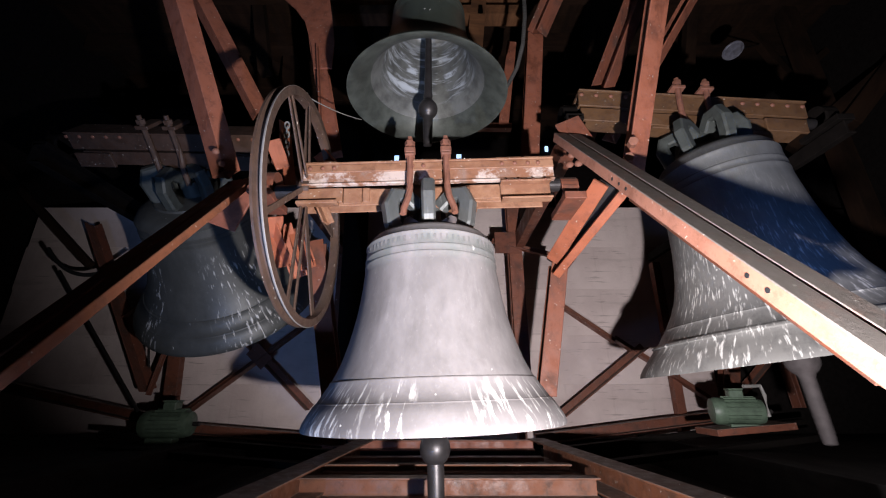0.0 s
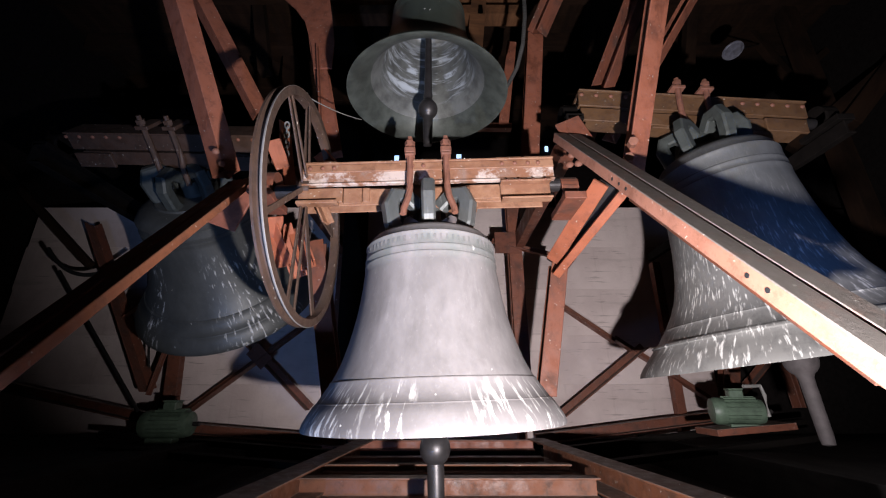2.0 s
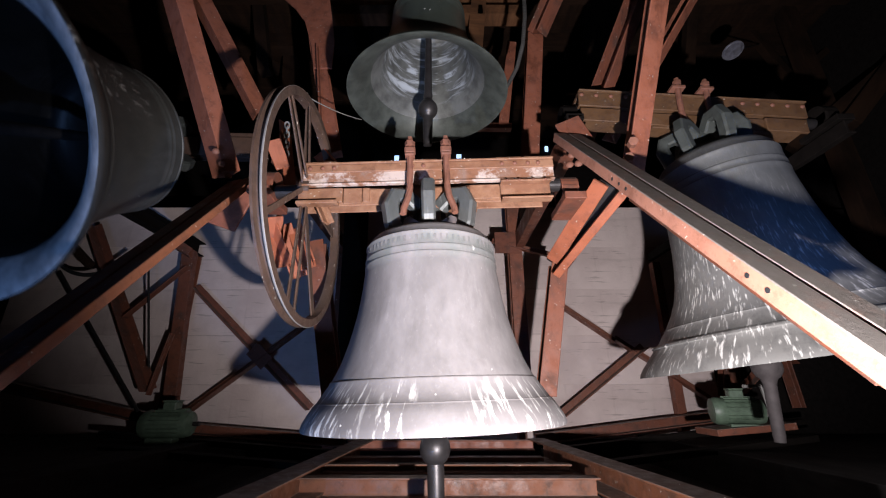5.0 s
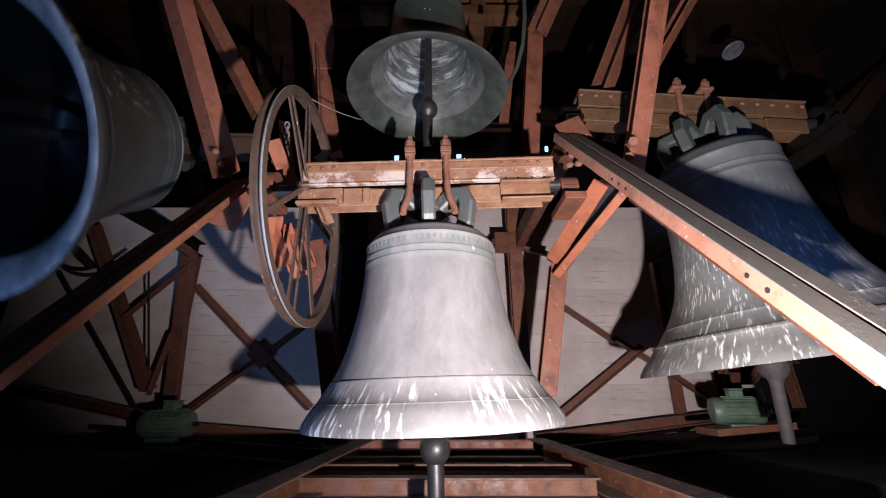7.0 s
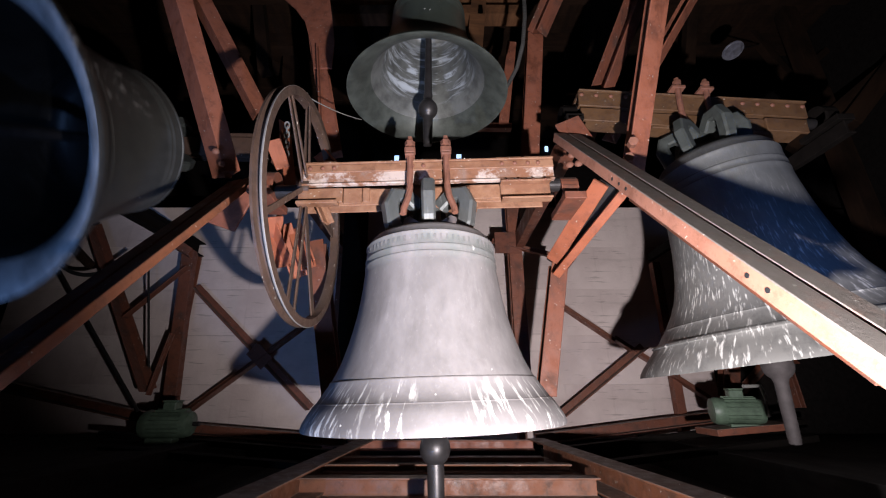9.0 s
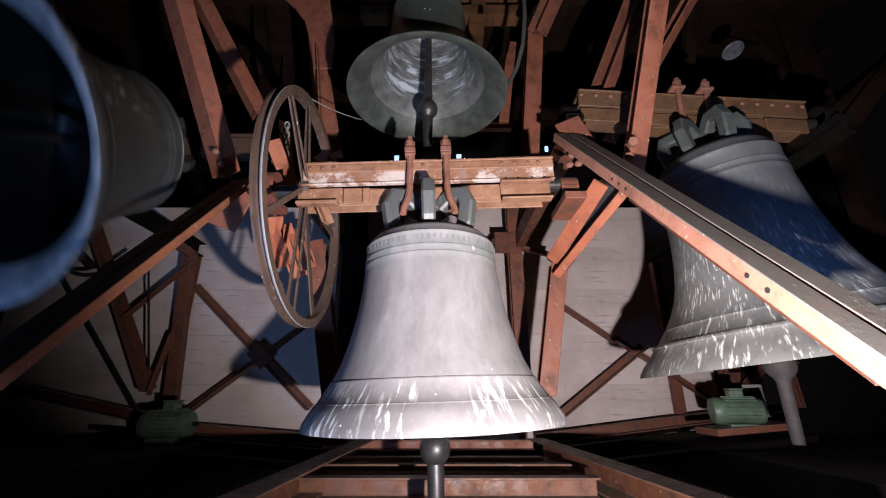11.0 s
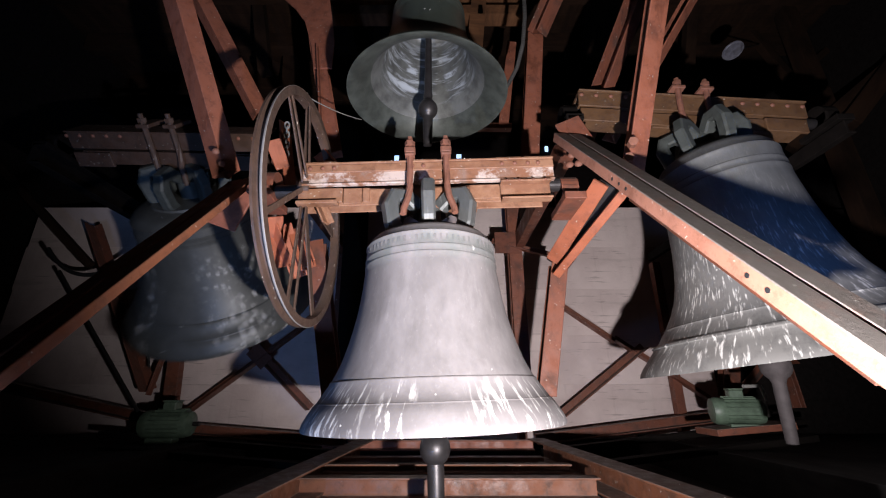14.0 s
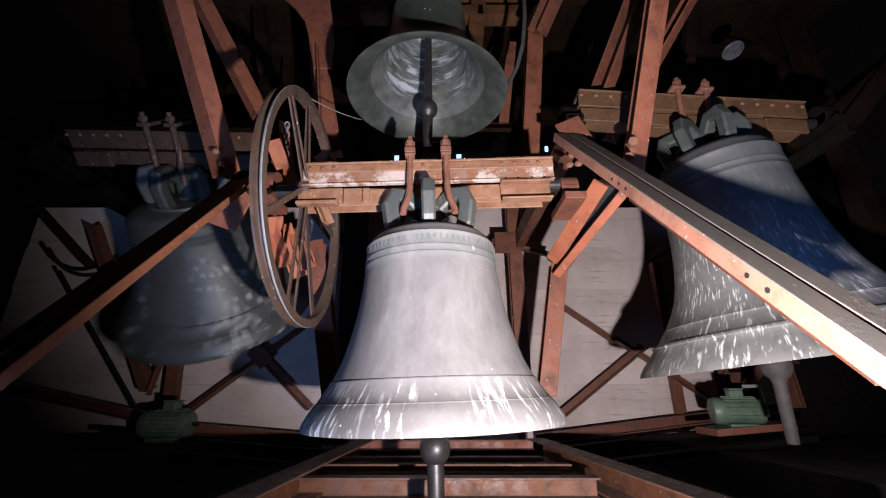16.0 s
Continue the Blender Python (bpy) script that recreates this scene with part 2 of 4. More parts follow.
DAYLIGHT = plain("louvre_daylight", (0.45, 0.65, 1.0), 0.5, glow=1.6)
PLATE = plain("dull_zinc_plate", (0.26, 0.26, 0.31), 0.45, 0.3, 0.6)


# ---- building helpers ----
def mesh_of(name, bm, mats, smooth=False):
    me = bpy.data.meshes.new(name)
    bmesh.ops.recalc_face_normals(bm, faces=bm.faces)
    bm.to_mesh(me)
    bm.free()
    for m in (mats if isinstance(mats, (list, tuple)) else [mats]):
        me.materials.append(m)
    if smooth:
        me.shade_smooth()
        me.set_sharp_from_angle(angle=radians(42))
    return me


def part(name, bm, mat, parent=None, label="", smooth=False):
    """Links a bmesh as one mesh object under a thing or a part."""
    ob = new(name, mesh_of(name, bm, mat, smooth))
    ob.parent = parent
    return tagged(ob, label)


def again(name, ob, m, parent):
    """One more piece on the mesh of ob."""
    o = new(name, ob.data)
    o.parent = parent
    o.matrix_basis = m
    return o


def thing(name, at=(0, 0, 0), label="", category="", group="", kind=""):
    ob = new(name)
    ob.location = at
    ob.empty_display_size = 0.1
    return tagged(ob, label, category, group, kind)


def extrude(outline, length, bevel=0.0):
    """A closed outline in x and z, drawn out along y from 0 to length."""
    bm = bmesh.new()
    a = [bm.verts.new((x, 0, z)) for x, z in outline]
    b = [bm.verts.new((x, length, z)) for x, z in outline]
    n = len(outline)
    for i in range(n):
        bm.faces.new((a[i], a[(i + 1) % n], b[(i + 1) % n], b[i]))
    bm.faces.new(a[::-1])
    bm.faces.new(b)
    if bevel:
        bmesh.ops.bevel(bm, geom=bm.edges[:], offset=bevel, segments=1, affect="EDGES", clamp_overlap=True)
    return bm


def section(kind, w, h, t=0.012):
    x, z = w / 2, h / 2
    if kind == "channel":  # open towards +x
        return [(-x, -z), (x, -z), (x, -z + t), (-x + t, -z + t), (-x + t, z - t), (x, z - t), (x, z), (-x, z)]
    if kind == "angle":
        return [(-x, -z), (x, -z), (x, -z + t), (-x + t, -z + t), (-x + t, z), (-x, z)]
    if kind == "joist":
        s = t * 0.6
        return [(-x, -z), (x, -z), (x, -z + t), (s, -z + t), (s, z - t), (x, z - t), (x, z), (-x, z), (-x, z - t), (-s, z - t), (-s, -z + t), (-x, -z + t)]
    if kind == "tee":
        s = t * 0.6
        return [(-x, z - t), (-s, z - t), (-s, -z), (s, -z), (s, z - t), (x, z - t), (x, z), (-x, z)]
    return [(-x, -z), (x, -z), (x, z), (-x, z)]


def along(p0, p1, roll=0.0):
    """The pose whose y runs from p0 to p1, with z as near to up as it can be."""
    p0, p1 = Vector(p0), Vector(p1)
    y = (p1 - p0).normalized()
    up = Vector((0, 0, 1)) if abs(y.z) < 0.95 else Vector((0, -1, 0))
    x = y.cross(up).normalized()
    z = x.cross(y)
    m = Matrix((x, y, z)).transposed().to_4x4()
    return Matrix.Translation(p0) @ m @ Matrix.Rotation(radians(roll), 4, "Y")


def bar(name, p0, p1, kind, w, h, mat, parent, roll=0.0, t=0.012, label="", bevel=0.003):
    ob = part(name, extrude(section(kind, w, h, t), (Vector(p1) - Vector(p0)).length, bevel), mat, parent, label)
    ob.matrix_basis = along(p0, p1, roll)
    return ob


def join(*bms):
    out = bmesh.new()
    for bm in bms:
        me = bpy.data.meshes.new("tmp")
        bm.to_mesh(me)
        bm.free()
        out.from_mesh(me)
        bpy.data.meshes.remove(me)
    return out


def moved(bm, m):
    bmesh.ops.transform(bm, matrix=m, verts=bm.verts)
    return bm


def box(x0, y0, z0, x1, y1, z1, bevel=0.004):
    bm = extrude([(x0, z0), (x1, z0), (x1, z1), (x0, z1)], y1 - y0, bevel)
    return moved(bm, Matrix.Translation((0, y0, 0)))


def lathe(profile, steps=64, marks=None):
    """Turns (r, z) pairs round z; marks gives a material number for each strip."""
    bm = bmesh.new()
    rings = []
    for r, z in profile:
        if r < 1e-5:
            rings.append([bm.verts.new((0, 0, z))])
        else:
            rings.append([bm.verts.new((r * math.cos(2 * math.pi * i / steps), r * math.sin(2 * math.pi * i / steps), z)) for i in range(steps)])
    for k in range(len(rings) - 1):
        a, b = rings[k], rings[k + 1]
        for i in range(steps):
            j = (i + 1) % steps
            if len(a) == 1 and len(b) == 1:
                continue
            if len(a) == 1:
                f = bm.faces.new((a[0], b[i], b[j]))
            elif len(b) == 1:
                f = bm.faces.new((a[i], b[0], a[j]))
            else:
                f = bm.faces.new((a[i], b[i], b[j], a[j]))
            if marks:
                f.material_index = marks[k]
    return bm


def rod(p0, p1, r, steps=12, taper=1.0):
    p0, p1 = Vector(p0), Vector(p1)
    n = (p1 - p0).length
    bm = lathe([(0, 0), (r, 0), (r * taper, n), (0, n)], steps)
    q = (p1 - p0).to_track_quat("Z", "Y").to_matrix().to_4x4()
    return moved(bm, Matrix.Translation(p0) @ q)


def tube(points, r, steps=10, ribs=0.0):
    """A round tube through points, mitred at the bends; ribs widens every other ring."""
    pts = [Vector(p) for p in points]
    bm = bmesh.new()
    rings = []
    for i, p in enumerate(pts):
        d = (pts[min(i + 1, len(pts) - 1)] - pts[max(i - 1, 0)]).normalized()
        q = d.to_track_quat("Z", "Y")
        w = r + ribs * (i % 2)
        rings.append([bm.verts.new(p + q @ Vector((w * math.cos(2 * math.pi * k / steps), w * math.sin(2 * math.pi * k / steps), 0))) for k in range(steps)])
    for a, b in zip(rings, rings[1:]):
        for k in range(steps):
            bm.faces.new((a[k], a[(k + 1) % steps], b[(k + 1) % steps], b[k]))
    bm.faces.new(rings[0][::-1])
    bm.faces.new(rings[-1])
    return bm


def arc(p0, p1, sag, n=14):
    """Points of a hanging line between two points."""
    p0, p1 = Vector(p0), Vector(p1)
    return [p0.lerp(p1, i / n) - Vector((0, 0, sag * 4 * (i / n) * (1 - i / n))) for i in range(n + 1)]


# the outside of a bell of 0.65 m radius: radius and height over the lip
WAIST = [(0.650, 0.0), (0.652, 0.012), (0.646, 0.035), (0.622, 0.075), (0.600, 0.108), (0.596, 0.110), (0.592, 0.117), (0.588, 0.118),
         (0.560, 0.160), (0.533, 0.198), (0.533, 0.205), (0.528, 0.211), (0.523, 0.212), (0.505, 0.243), (0.480, 0.292), (0.453, 0.365), (0.430, 0.440),
         (0.412, 0.510), (0.397, 0.580), (0.386, 0.650), (0.378, 0.710), (0.3765, 0.735), (0.3785, 0.740), (0.3785, 0.748), (0.3745, 0.751), (0.374, 0.770),
         (0.3765, 0.774), (0.3765, 0.782), (0.372, 0.785), (0.370, 0.836), (0.3735, 0.840), (0.3735, 0.848), (0.366, 0.852), (0.352, 0.878),
         (0.330, 0.898), (0.290, 0.914), (0.240, 0.924), (0.235, 0.940), (0.0, 0.945)]
# a deeper bead low on the sound bow and a fine one over it
DEEP_BEAD = WAIST[:4] + [(0.604, 0.102), (0.605, 0.106), (0.611, 0.109), (0.610, 0.116), (0.600, 0.120), (0.585, 0.123), (0.556, 0.166), (0.549, 0.174), (0.549, 0.179), (0.543, 0.181)] + WAIST[13:]
HOLLOW = [(0.0, 0.890), (0.200, 0.886), (0.300, 0.862), (0.335, 0.820), (0.343, 0.740), (0.352, 0.640), (0.370, 0.540), (0.395, 0.440), (0.420, 0.350),
          (0.445, 0.270), (0.470, 0.200), (0.505, 0.130), (0.560, 0.060), (0.610, 0.015), (0.640, 0.0), (0.650, 0.0)]
DROP = 1.31  # from the pivot down to the lip


def raised(z, tall):
    """Heights over the lip, drawn out above the sound bow."""
    return z if z < 0.21 else 0.21 + (z - 0.21) * tall


def bell_shell(s, outer, inner, lip, parent, steps=96, girth=1.0, flare=0.0, tall=1.0, taper=0.0, outline=WAIST):
    wide = lambda r, z: r * s * girth * (1 + flare * max(0, 1 - z / 0.45) ** 2) * (1 - taper * min(1, z / 0.5))
    out = [(wide(r, z), (raised(z, tall) - DROP) * s) for r, z in outline[::-1]]
    hol = [(wide(r, z), (raised(z, tall) - DROP) * s) for r, z in HOLLOW[::-1]]
    prof = out + hol[1:]
    marks = [0] * (len(out) - 1) + [2] * 4 + [1] * (len(hol) - 5)
    return part("shell", lathe(prof, steps, marks), [outer, inner, lip], parent, smooth=True)


def inscription(s, parent, mat, girth=1.0, tall=1.0):
    """Raised letters that nobody can read any more: short upright bars round the shoulder."""
    bms = []
    for k in range(74):
        if k % 9 == 8:
            continue
        a = 2 * math.pi * k / 74
        w = random.uniform(0.003, 0.008) * s
        bm = box(-w, -0.0015 * s, raised(0.800, tall) * s, w, 0.004 * s, raised(0.826, tall) * s, 0)
        moved(bm, Matrix.Rotation(a, 4, "Z") @ Matrix.Translation((0, -0.3708 * s * girth, -DROP * s)))
        bms.append(bm)
    return tagged(part("inscription", join(*bms), mat, parent, "worn raised inscription band"), kind="stuff")


def crown(s, parent, mat, size=1.0, tall=1.0, base=None):
    """Six cast loops of chamfered square section round a middle boss, holding the bell to its yoke."""
    top = (raised(0.935, tall) - DROP) * s if base is None else base
    part("boss", moved(lathe([(0, 0), (0.075 * s, 0), (0.06 * s, 0.20 * s), (0, 0.21 * s)], 20), Matrix.Translation((0, 0, top))), mat, parent, smooth=True)
    path = [Vector((0, r * s, z * s * size)) for r, z in ((0.195, -0.03), (0.232, 0.04), (0.250, 0.155), (0.225, 0.222), (0.150, 0.235), (0.07, 0.175))]
    h, c = 0.044 * s, 0.014 * s
    ring = [(h - c, -h), (h, c - h), (h, h - c), (h - c, h), (c - h, h), (-h, h - c), (-h, c - h), (c - h, -h)]
    for k in range(6):
        bm = bmesh.new()
        rows = []
        for i, p in enumerate(path):
            d = (path[min(i + 1, 5)] - path[max(i - 1, 0)]).normalized()
            v = d.cross(Vector((1, 0, 0)))
            rows.append([bm.verts.new(p + Vector((0.82 * a, 0, 0)) + v * b) for a, b in ring])
        for p, q in zip(rows, rows[1:]):
            for i in range(8):
                bm.faces.new((p[i], p[(i + 1) % 8], q[(i + 1) % 8], q[i]))
        bm.faces.new(rows[0])
        bm.faces.new(rows[-1])
        moved(bm, Matrix.Translation((0, 0, top)) @ Matrix.Rotation(radians(60 * k - 180), 4, "Z"))
        part("crown_loop", bm, mat, parent)


def clapper(s, parent, mat, tilt=0.0, length=1.0, ball=1.0, tail=0.30, stem=1.0):
    """A forged clapper on a pin below the crown, its ball at the lip."""
    n = 0.98 * s * length
    prof = [(0, 0.03 * s), (0.03 * s, 0.02 * s), (0.032 * s, -0.05 * s), (0.024 * s, -0.10 * s), (0.034 * s, -n + 0.16 * s), (0.040 * s, -n + 0.12 * s), (0.036 * s, -n + 0.10 * s)]
    for i in range(9):
        a = math.pi * (0.18 + 0.64 * i / 8)
        prof.append((0.082 * s * ball * math.sin(a), -n + 0.085 * s * ball * math.cos(a)))
    prof += [(0.042 * s * stem, -n - 0.085 * s), (0.038 * s * stem, -n - tail * s), (0.034 * s * stem, -n - (tail + 0.03) * s), (0, -n - (tail + 0.035) * s)]
    ob = part("clapper", lathe(prof, 28), mat, parent, "dark forged iron clapper with a round ball", smooth=True)
    ob.matrix_basis = pose(0, 0, (0.86 - DROP) * s, tilt)
    part("clapper_hinge", box(-0.05 * s, -0.035 * s, -0.05 * s, 0.05 * s, 0.035 * s, 0.04 * s, 0.008), mat, ob)
    return ob


def rivet_mesh():
    return mesh_of("rivet", lathe([(0.016, 0), (0.0145, 0.006), (0.009, 0.0105), (0, 0.012)], 10), RUSTY, True)


RIVET = rivet_mesh()


def rivet(parent, m):
    o = new("rivet", RIVET)
    o.parent = parent
    o.matrix_basis = m
    return o


def yoke(s, half, parent, mat, strap=None):
    """Two riveted steel channels one over the other with bearings at the ends; x runs along the axle."""
    bar("upper_beam", (-half, 0, 0.055 * s), (half, 0, 0.055 * s), "channel", 0.16 * s, 0.125 * s, mat, parent, 180, 0.014)
    bar("lower_beam", (-half * 0.93, 0, -0.082 * s), (half * 0.93, 0, -0.082 * s), "channel", 0.13 * s, 0.105 * s, mat, parent, 180, 0.014)
    part("packing_block", box(-half * 0.36, -0.06 * s, -0.155 * s, half * 0.36, 0.06 * s, -0.1355 * s), mat, parent)
    part("cap_plate", box(-half, -0.10 * s, 0.118 * s, half, 0.10 * s, 0.130 * s, 0.003), mat, parent)
    for sx in (-1, 1):
        part("end_block", box(sx * half * 0.80 - 0.16 * s, -0.092 * s, -0.148 * s, sx * half * 0.80 + 0.14 * s, -0.067 * s, -0.035 * s), mat, parent)
        part("axle", rod((sx * half * 0.9, 0, 0), (sx * (half + 0.10 * s), 0, 0), 0.04 * s, 18), IRON, parent, "dark greased axle pin")
        for k in range(5):
            x = sx * (half * 0.45 + 0.11 * s * k)
            rivet(parent, Matrix.Translation((x, -0.08 * s, 0.09 * s)) @ pose(0, 0, 0, 90))
    for sx in (-1, 1):
        x = sx * 0.105 * s
        bm = join(tube([(x, -0.105 * s, 0.20 * s), (x, -0.107 * s, 0.05 * s), (x * 1.0, -0.112 * s, -0.05 * s), (x * 0.92, -0.125 * s, -0.13 * s), (x * 0.96, -0.135 * s, -0.26 * s)], 0.021 * s, 8),
                  box(x - 0.05 * s, -0.13 * s, 0.165 * s, x + 0.05 * s, 0.05 * s, 0.192 * s), rod((x, -0.105 * s, 0.19 * s), (x, -0.105 * s, 0.265 * s), 0.017 * s, 8),
                  rod((x, -0.105 * s, 0.205 * s), (x, -0.105 * s, 0.235 * s), 0.032 * s, 6))
        part("hanger_strap", bm, strap or RUSTY, parent, "rusted iron hanger strap with a nut on top")


def built_yoke(parent):
    """The middle bell's yoke: a limed web under a riveted top angle, and stepped lower beams behind the crown."""
    x0, x1 = -0.735, 0.735
    web = part("upper_web", join(box(x0, -0.080, 0.004, x1, -0.066, 0.120), box(x0, -0.094, -0.008, x1, -0.060, 0.004, 0.003)), TAN_PALE, parent, "rusty steel web streaked with white lime")
    top = part("top_angle", join(box(x0, -0.094, 0.072, x1, -0.0805, 0.122), box(x0, -0.104, 0.122, x1, 0.104, 0.134, 0.003)), TAN, parent)
    part("upper_web", box(x0, 0.066, 0.0, x1, 0.080, 0.120), TAN, parent)
    for a, b in ((x0, -0.54), (-0.10, 0.055), (0.40, x1)):
        part("doubling_plate", box(a, -0.096, 0.1345, b, 0.096, 0.143, 0.003), TAN, parent)
    for x in (-0.69, -0.617, -0.55, -0.094, -0.028, 0.432, 0.508, 0.584, 0.644):
        rivet(top, Matrix.Translation((x, -0.094, 0.099)) @ pose(0, 0, 0, 90) @ Matrix.Scale(0.85, 4))
    part("lower_beam", join(box(-0.74, -0.052, -0.125, 0.68, -0.040, -0.016), box(-0.74, -0.052, -0.028, 0.68, 0.05, -0.016, 0.003), box(-0.74, 0.038, -0.125, 0.68, 0.05, -0.030)), TAN, parent)
    part("end_block", join(box(-0.755, -0.075, -0.110, -0.50, -0.0525, -0.020), box(-0.755, -0.110, -0.130, -0.52, -0.0525, -0.110, 0.003)), TAN, parent)
    part("end_block", join(box(0.415, -0.070, -0.125, 0.705, -0.0525, -0.018), box(0.415, -0.118, -0.030, 0.705, -0.0705, -0.018, 0.003), box(0.415, -0.118, -0.137, 0.705, -0.0525, -0.125, 0.003)), TAN, parent)
    for a, b, z in ((-0.495, -0.39, -0.118), (-0.385, -0.345, -0.108), (0.235, 0.41, -0.11)):
        part("packing_plate", box(a, -0.066, z, b, -0.0525, -0.020, 0.003), TAN, parent)
    part("packing_block", box(-0.28, -0.05, -0.150, 0.28, 0.05, -0.1255), TAN, parent)
    for x in (0.45, 0.52, 0.60, 0.67):
        rivet(parent, Matrix.Translation((x, -0.118, -0.024)) @ pose(0, 0, 0, 90) @ Matrix.Scale(0.5, 4))
    for a, b in ((-0.74, -0.92), (0.60, 0.80)):
        part("axle", rod((a, 0, 0), (b, 0, 0), 0.042, 18), IRON, parent, "dark greased axle pin")
    for x in (-0.105, 0.105):
        bm = join(tube([(x, -0.118, 0.20), (x, -0.120, 0.08), (x * 1.02, -0.124, 0.0), (x * 1.0, -0.130, -0.06), (x * 1.1, -0.140, -0.13), (x * 1.32, -0.15, -0.20), (x * 1.36, -0.155, -0.235)], 0.019, 8),
                  box(x - 0.032, -0.145, 0.158, x + 0.032, -0.10, 0.205, 0.008), box(x - 0.028, -0.15, 0.143, x + 0.028, 0.04, 0.157, 0.003),
                  rod((x, -0.122, 0.20), (x, -0.122, 0.275), 0.015, 8), rod((x, -0.122, 0.215), (x, -0.122, 0.243), 0.030, 6))
        part("hanger_strap", bm, RUSTY, parent, "rusted iron hanger strap with a nut on top")


# ---- the place ----
def planks(name, parent, mat, x0, x1, z0, z1, y, n, thick=0.03):
    h = (z1 - z0) / n
    base = None
    for i in range(n):
        if base is None:
            base = part(name, box(x0, -thick / 2, 0.0005, x1, thick / 2, h - 0.0005, 0.001), mat, parent)
            base.matrix_basis = Matrix.Translation((0, y, z0))
        else:
            again(name, base, Matrix.Translation((random.uniform(-0.02, 0.02), y + random.uniform(-0.0015, 0.0015), z0 + h * i)), parent)


def setting():
    floor = thing("floor", label="dark dusty timber floor below the bell frame", category="floor", kind="structure")
    base = part("floor_slab", box(-6.0, -2.5, -1.30, 6.0, 8.2, -1.20, 0), FLOOR, floor)
    for side in (-1, 1):
        for k in range(16):
            x = side * (1.30 + 0.29 * k)
            b = part("floor_board", box(x - 0.14, -2.4, -0.16, x + 0.14, 5.3, -0.12), FLOOR, floor)
    for side in (-1, 1):
        part("side_platform", box(min(side * 2.25, side * 5.8), 1.0, -0.12, max(side * 2.25, side * 5.8), 5.22, 0.16), FLOOR, floor)
    wall = thing("wall_north", label="limewashed board wall with dirt runs and stains", category="wall", kind="structure")
    planks("plank", wall, WALL, -5.6, 3.30, 0.12, 3.05, 5.26, 5)
    part("backing", box(-5.6, 5.29, 0.10, 3.26, 5.40, 3.03, 0), WALL, wall)
    # end and base take the near-black colour, as if no lamp reached them
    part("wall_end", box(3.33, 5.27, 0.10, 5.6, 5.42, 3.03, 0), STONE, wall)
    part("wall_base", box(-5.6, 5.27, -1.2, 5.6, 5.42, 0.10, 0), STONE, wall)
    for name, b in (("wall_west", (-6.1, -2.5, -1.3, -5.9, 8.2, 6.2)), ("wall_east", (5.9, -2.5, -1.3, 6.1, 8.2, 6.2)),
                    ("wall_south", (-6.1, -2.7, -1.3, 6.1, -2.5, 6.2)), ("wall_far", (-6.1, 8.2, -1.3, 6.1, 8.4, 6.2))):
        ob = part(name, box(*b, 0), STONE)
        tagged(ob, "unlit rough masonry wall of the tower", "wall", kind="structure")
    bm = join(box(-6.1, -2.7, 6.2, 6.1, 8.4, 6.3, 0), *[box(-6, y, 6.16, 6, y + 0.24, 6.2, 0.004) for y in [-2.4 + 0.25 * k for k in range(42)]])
    tagged(part("ceiling", bm, WOOD_UNLIT), "dark boarded timber ceiling", "ceiling", kind="structure")


def bearing(name, at, parent, mat=None):
    x, y, z = at
    bm = join(box(x - 0.06, y - 0.16, z - 0.10, x + 0.06, y + 0.16, z - 0.055), box(x - 0.05, y - 0.09, z - 0.06, x + 0.05, y + 0.09, z + 0.03, 0.012),
              rod((x - 0.05, y, z + 0.02), (x + 0.05, y, z + 0.02), 0.085, 20))
    return part(name, bm, mat or RED_DARK, parent, "greasy dark bearing housing")


def double_leg(p0, p1, parent, mat, w=0.2, h=0.075, roll=0.0, label="", holes=()):
    """Two angles back to back with a slot between them."""
    n = (Vector(p1) - Vector(p0)).length
    g = 0.007
    a = extrude([(g, h / 2), (w / 2, h / 2), (w / 2, -h / 2), (w / 2 - 0.013, -h / 2), (w / 2 - 0.013, h / 2 - 0.013), (g + 0.013, h / 2 - 0.013), (g + 0.013, -h / 2), (g, -h / 2)][::-1], n, 0.003)
    b = a.copy()
    bmesh.ops.scale(b, vec=(-1, 1, 1), verts=b.verts)
    bmesh.ops.reverse_faces(b, faces=b.faces)
    ob = part("leg", join(a, b), mat, parent, label)
    ob.matrix_basis = along(p0, p1, roll)
    for d in holes:
        part("bolt_hole", rod((-w / 2 + 0.004, d, 0), (-w / 2 - 0.0015, d, 0), 0.008, 10), BLACK, ob)
    return ob


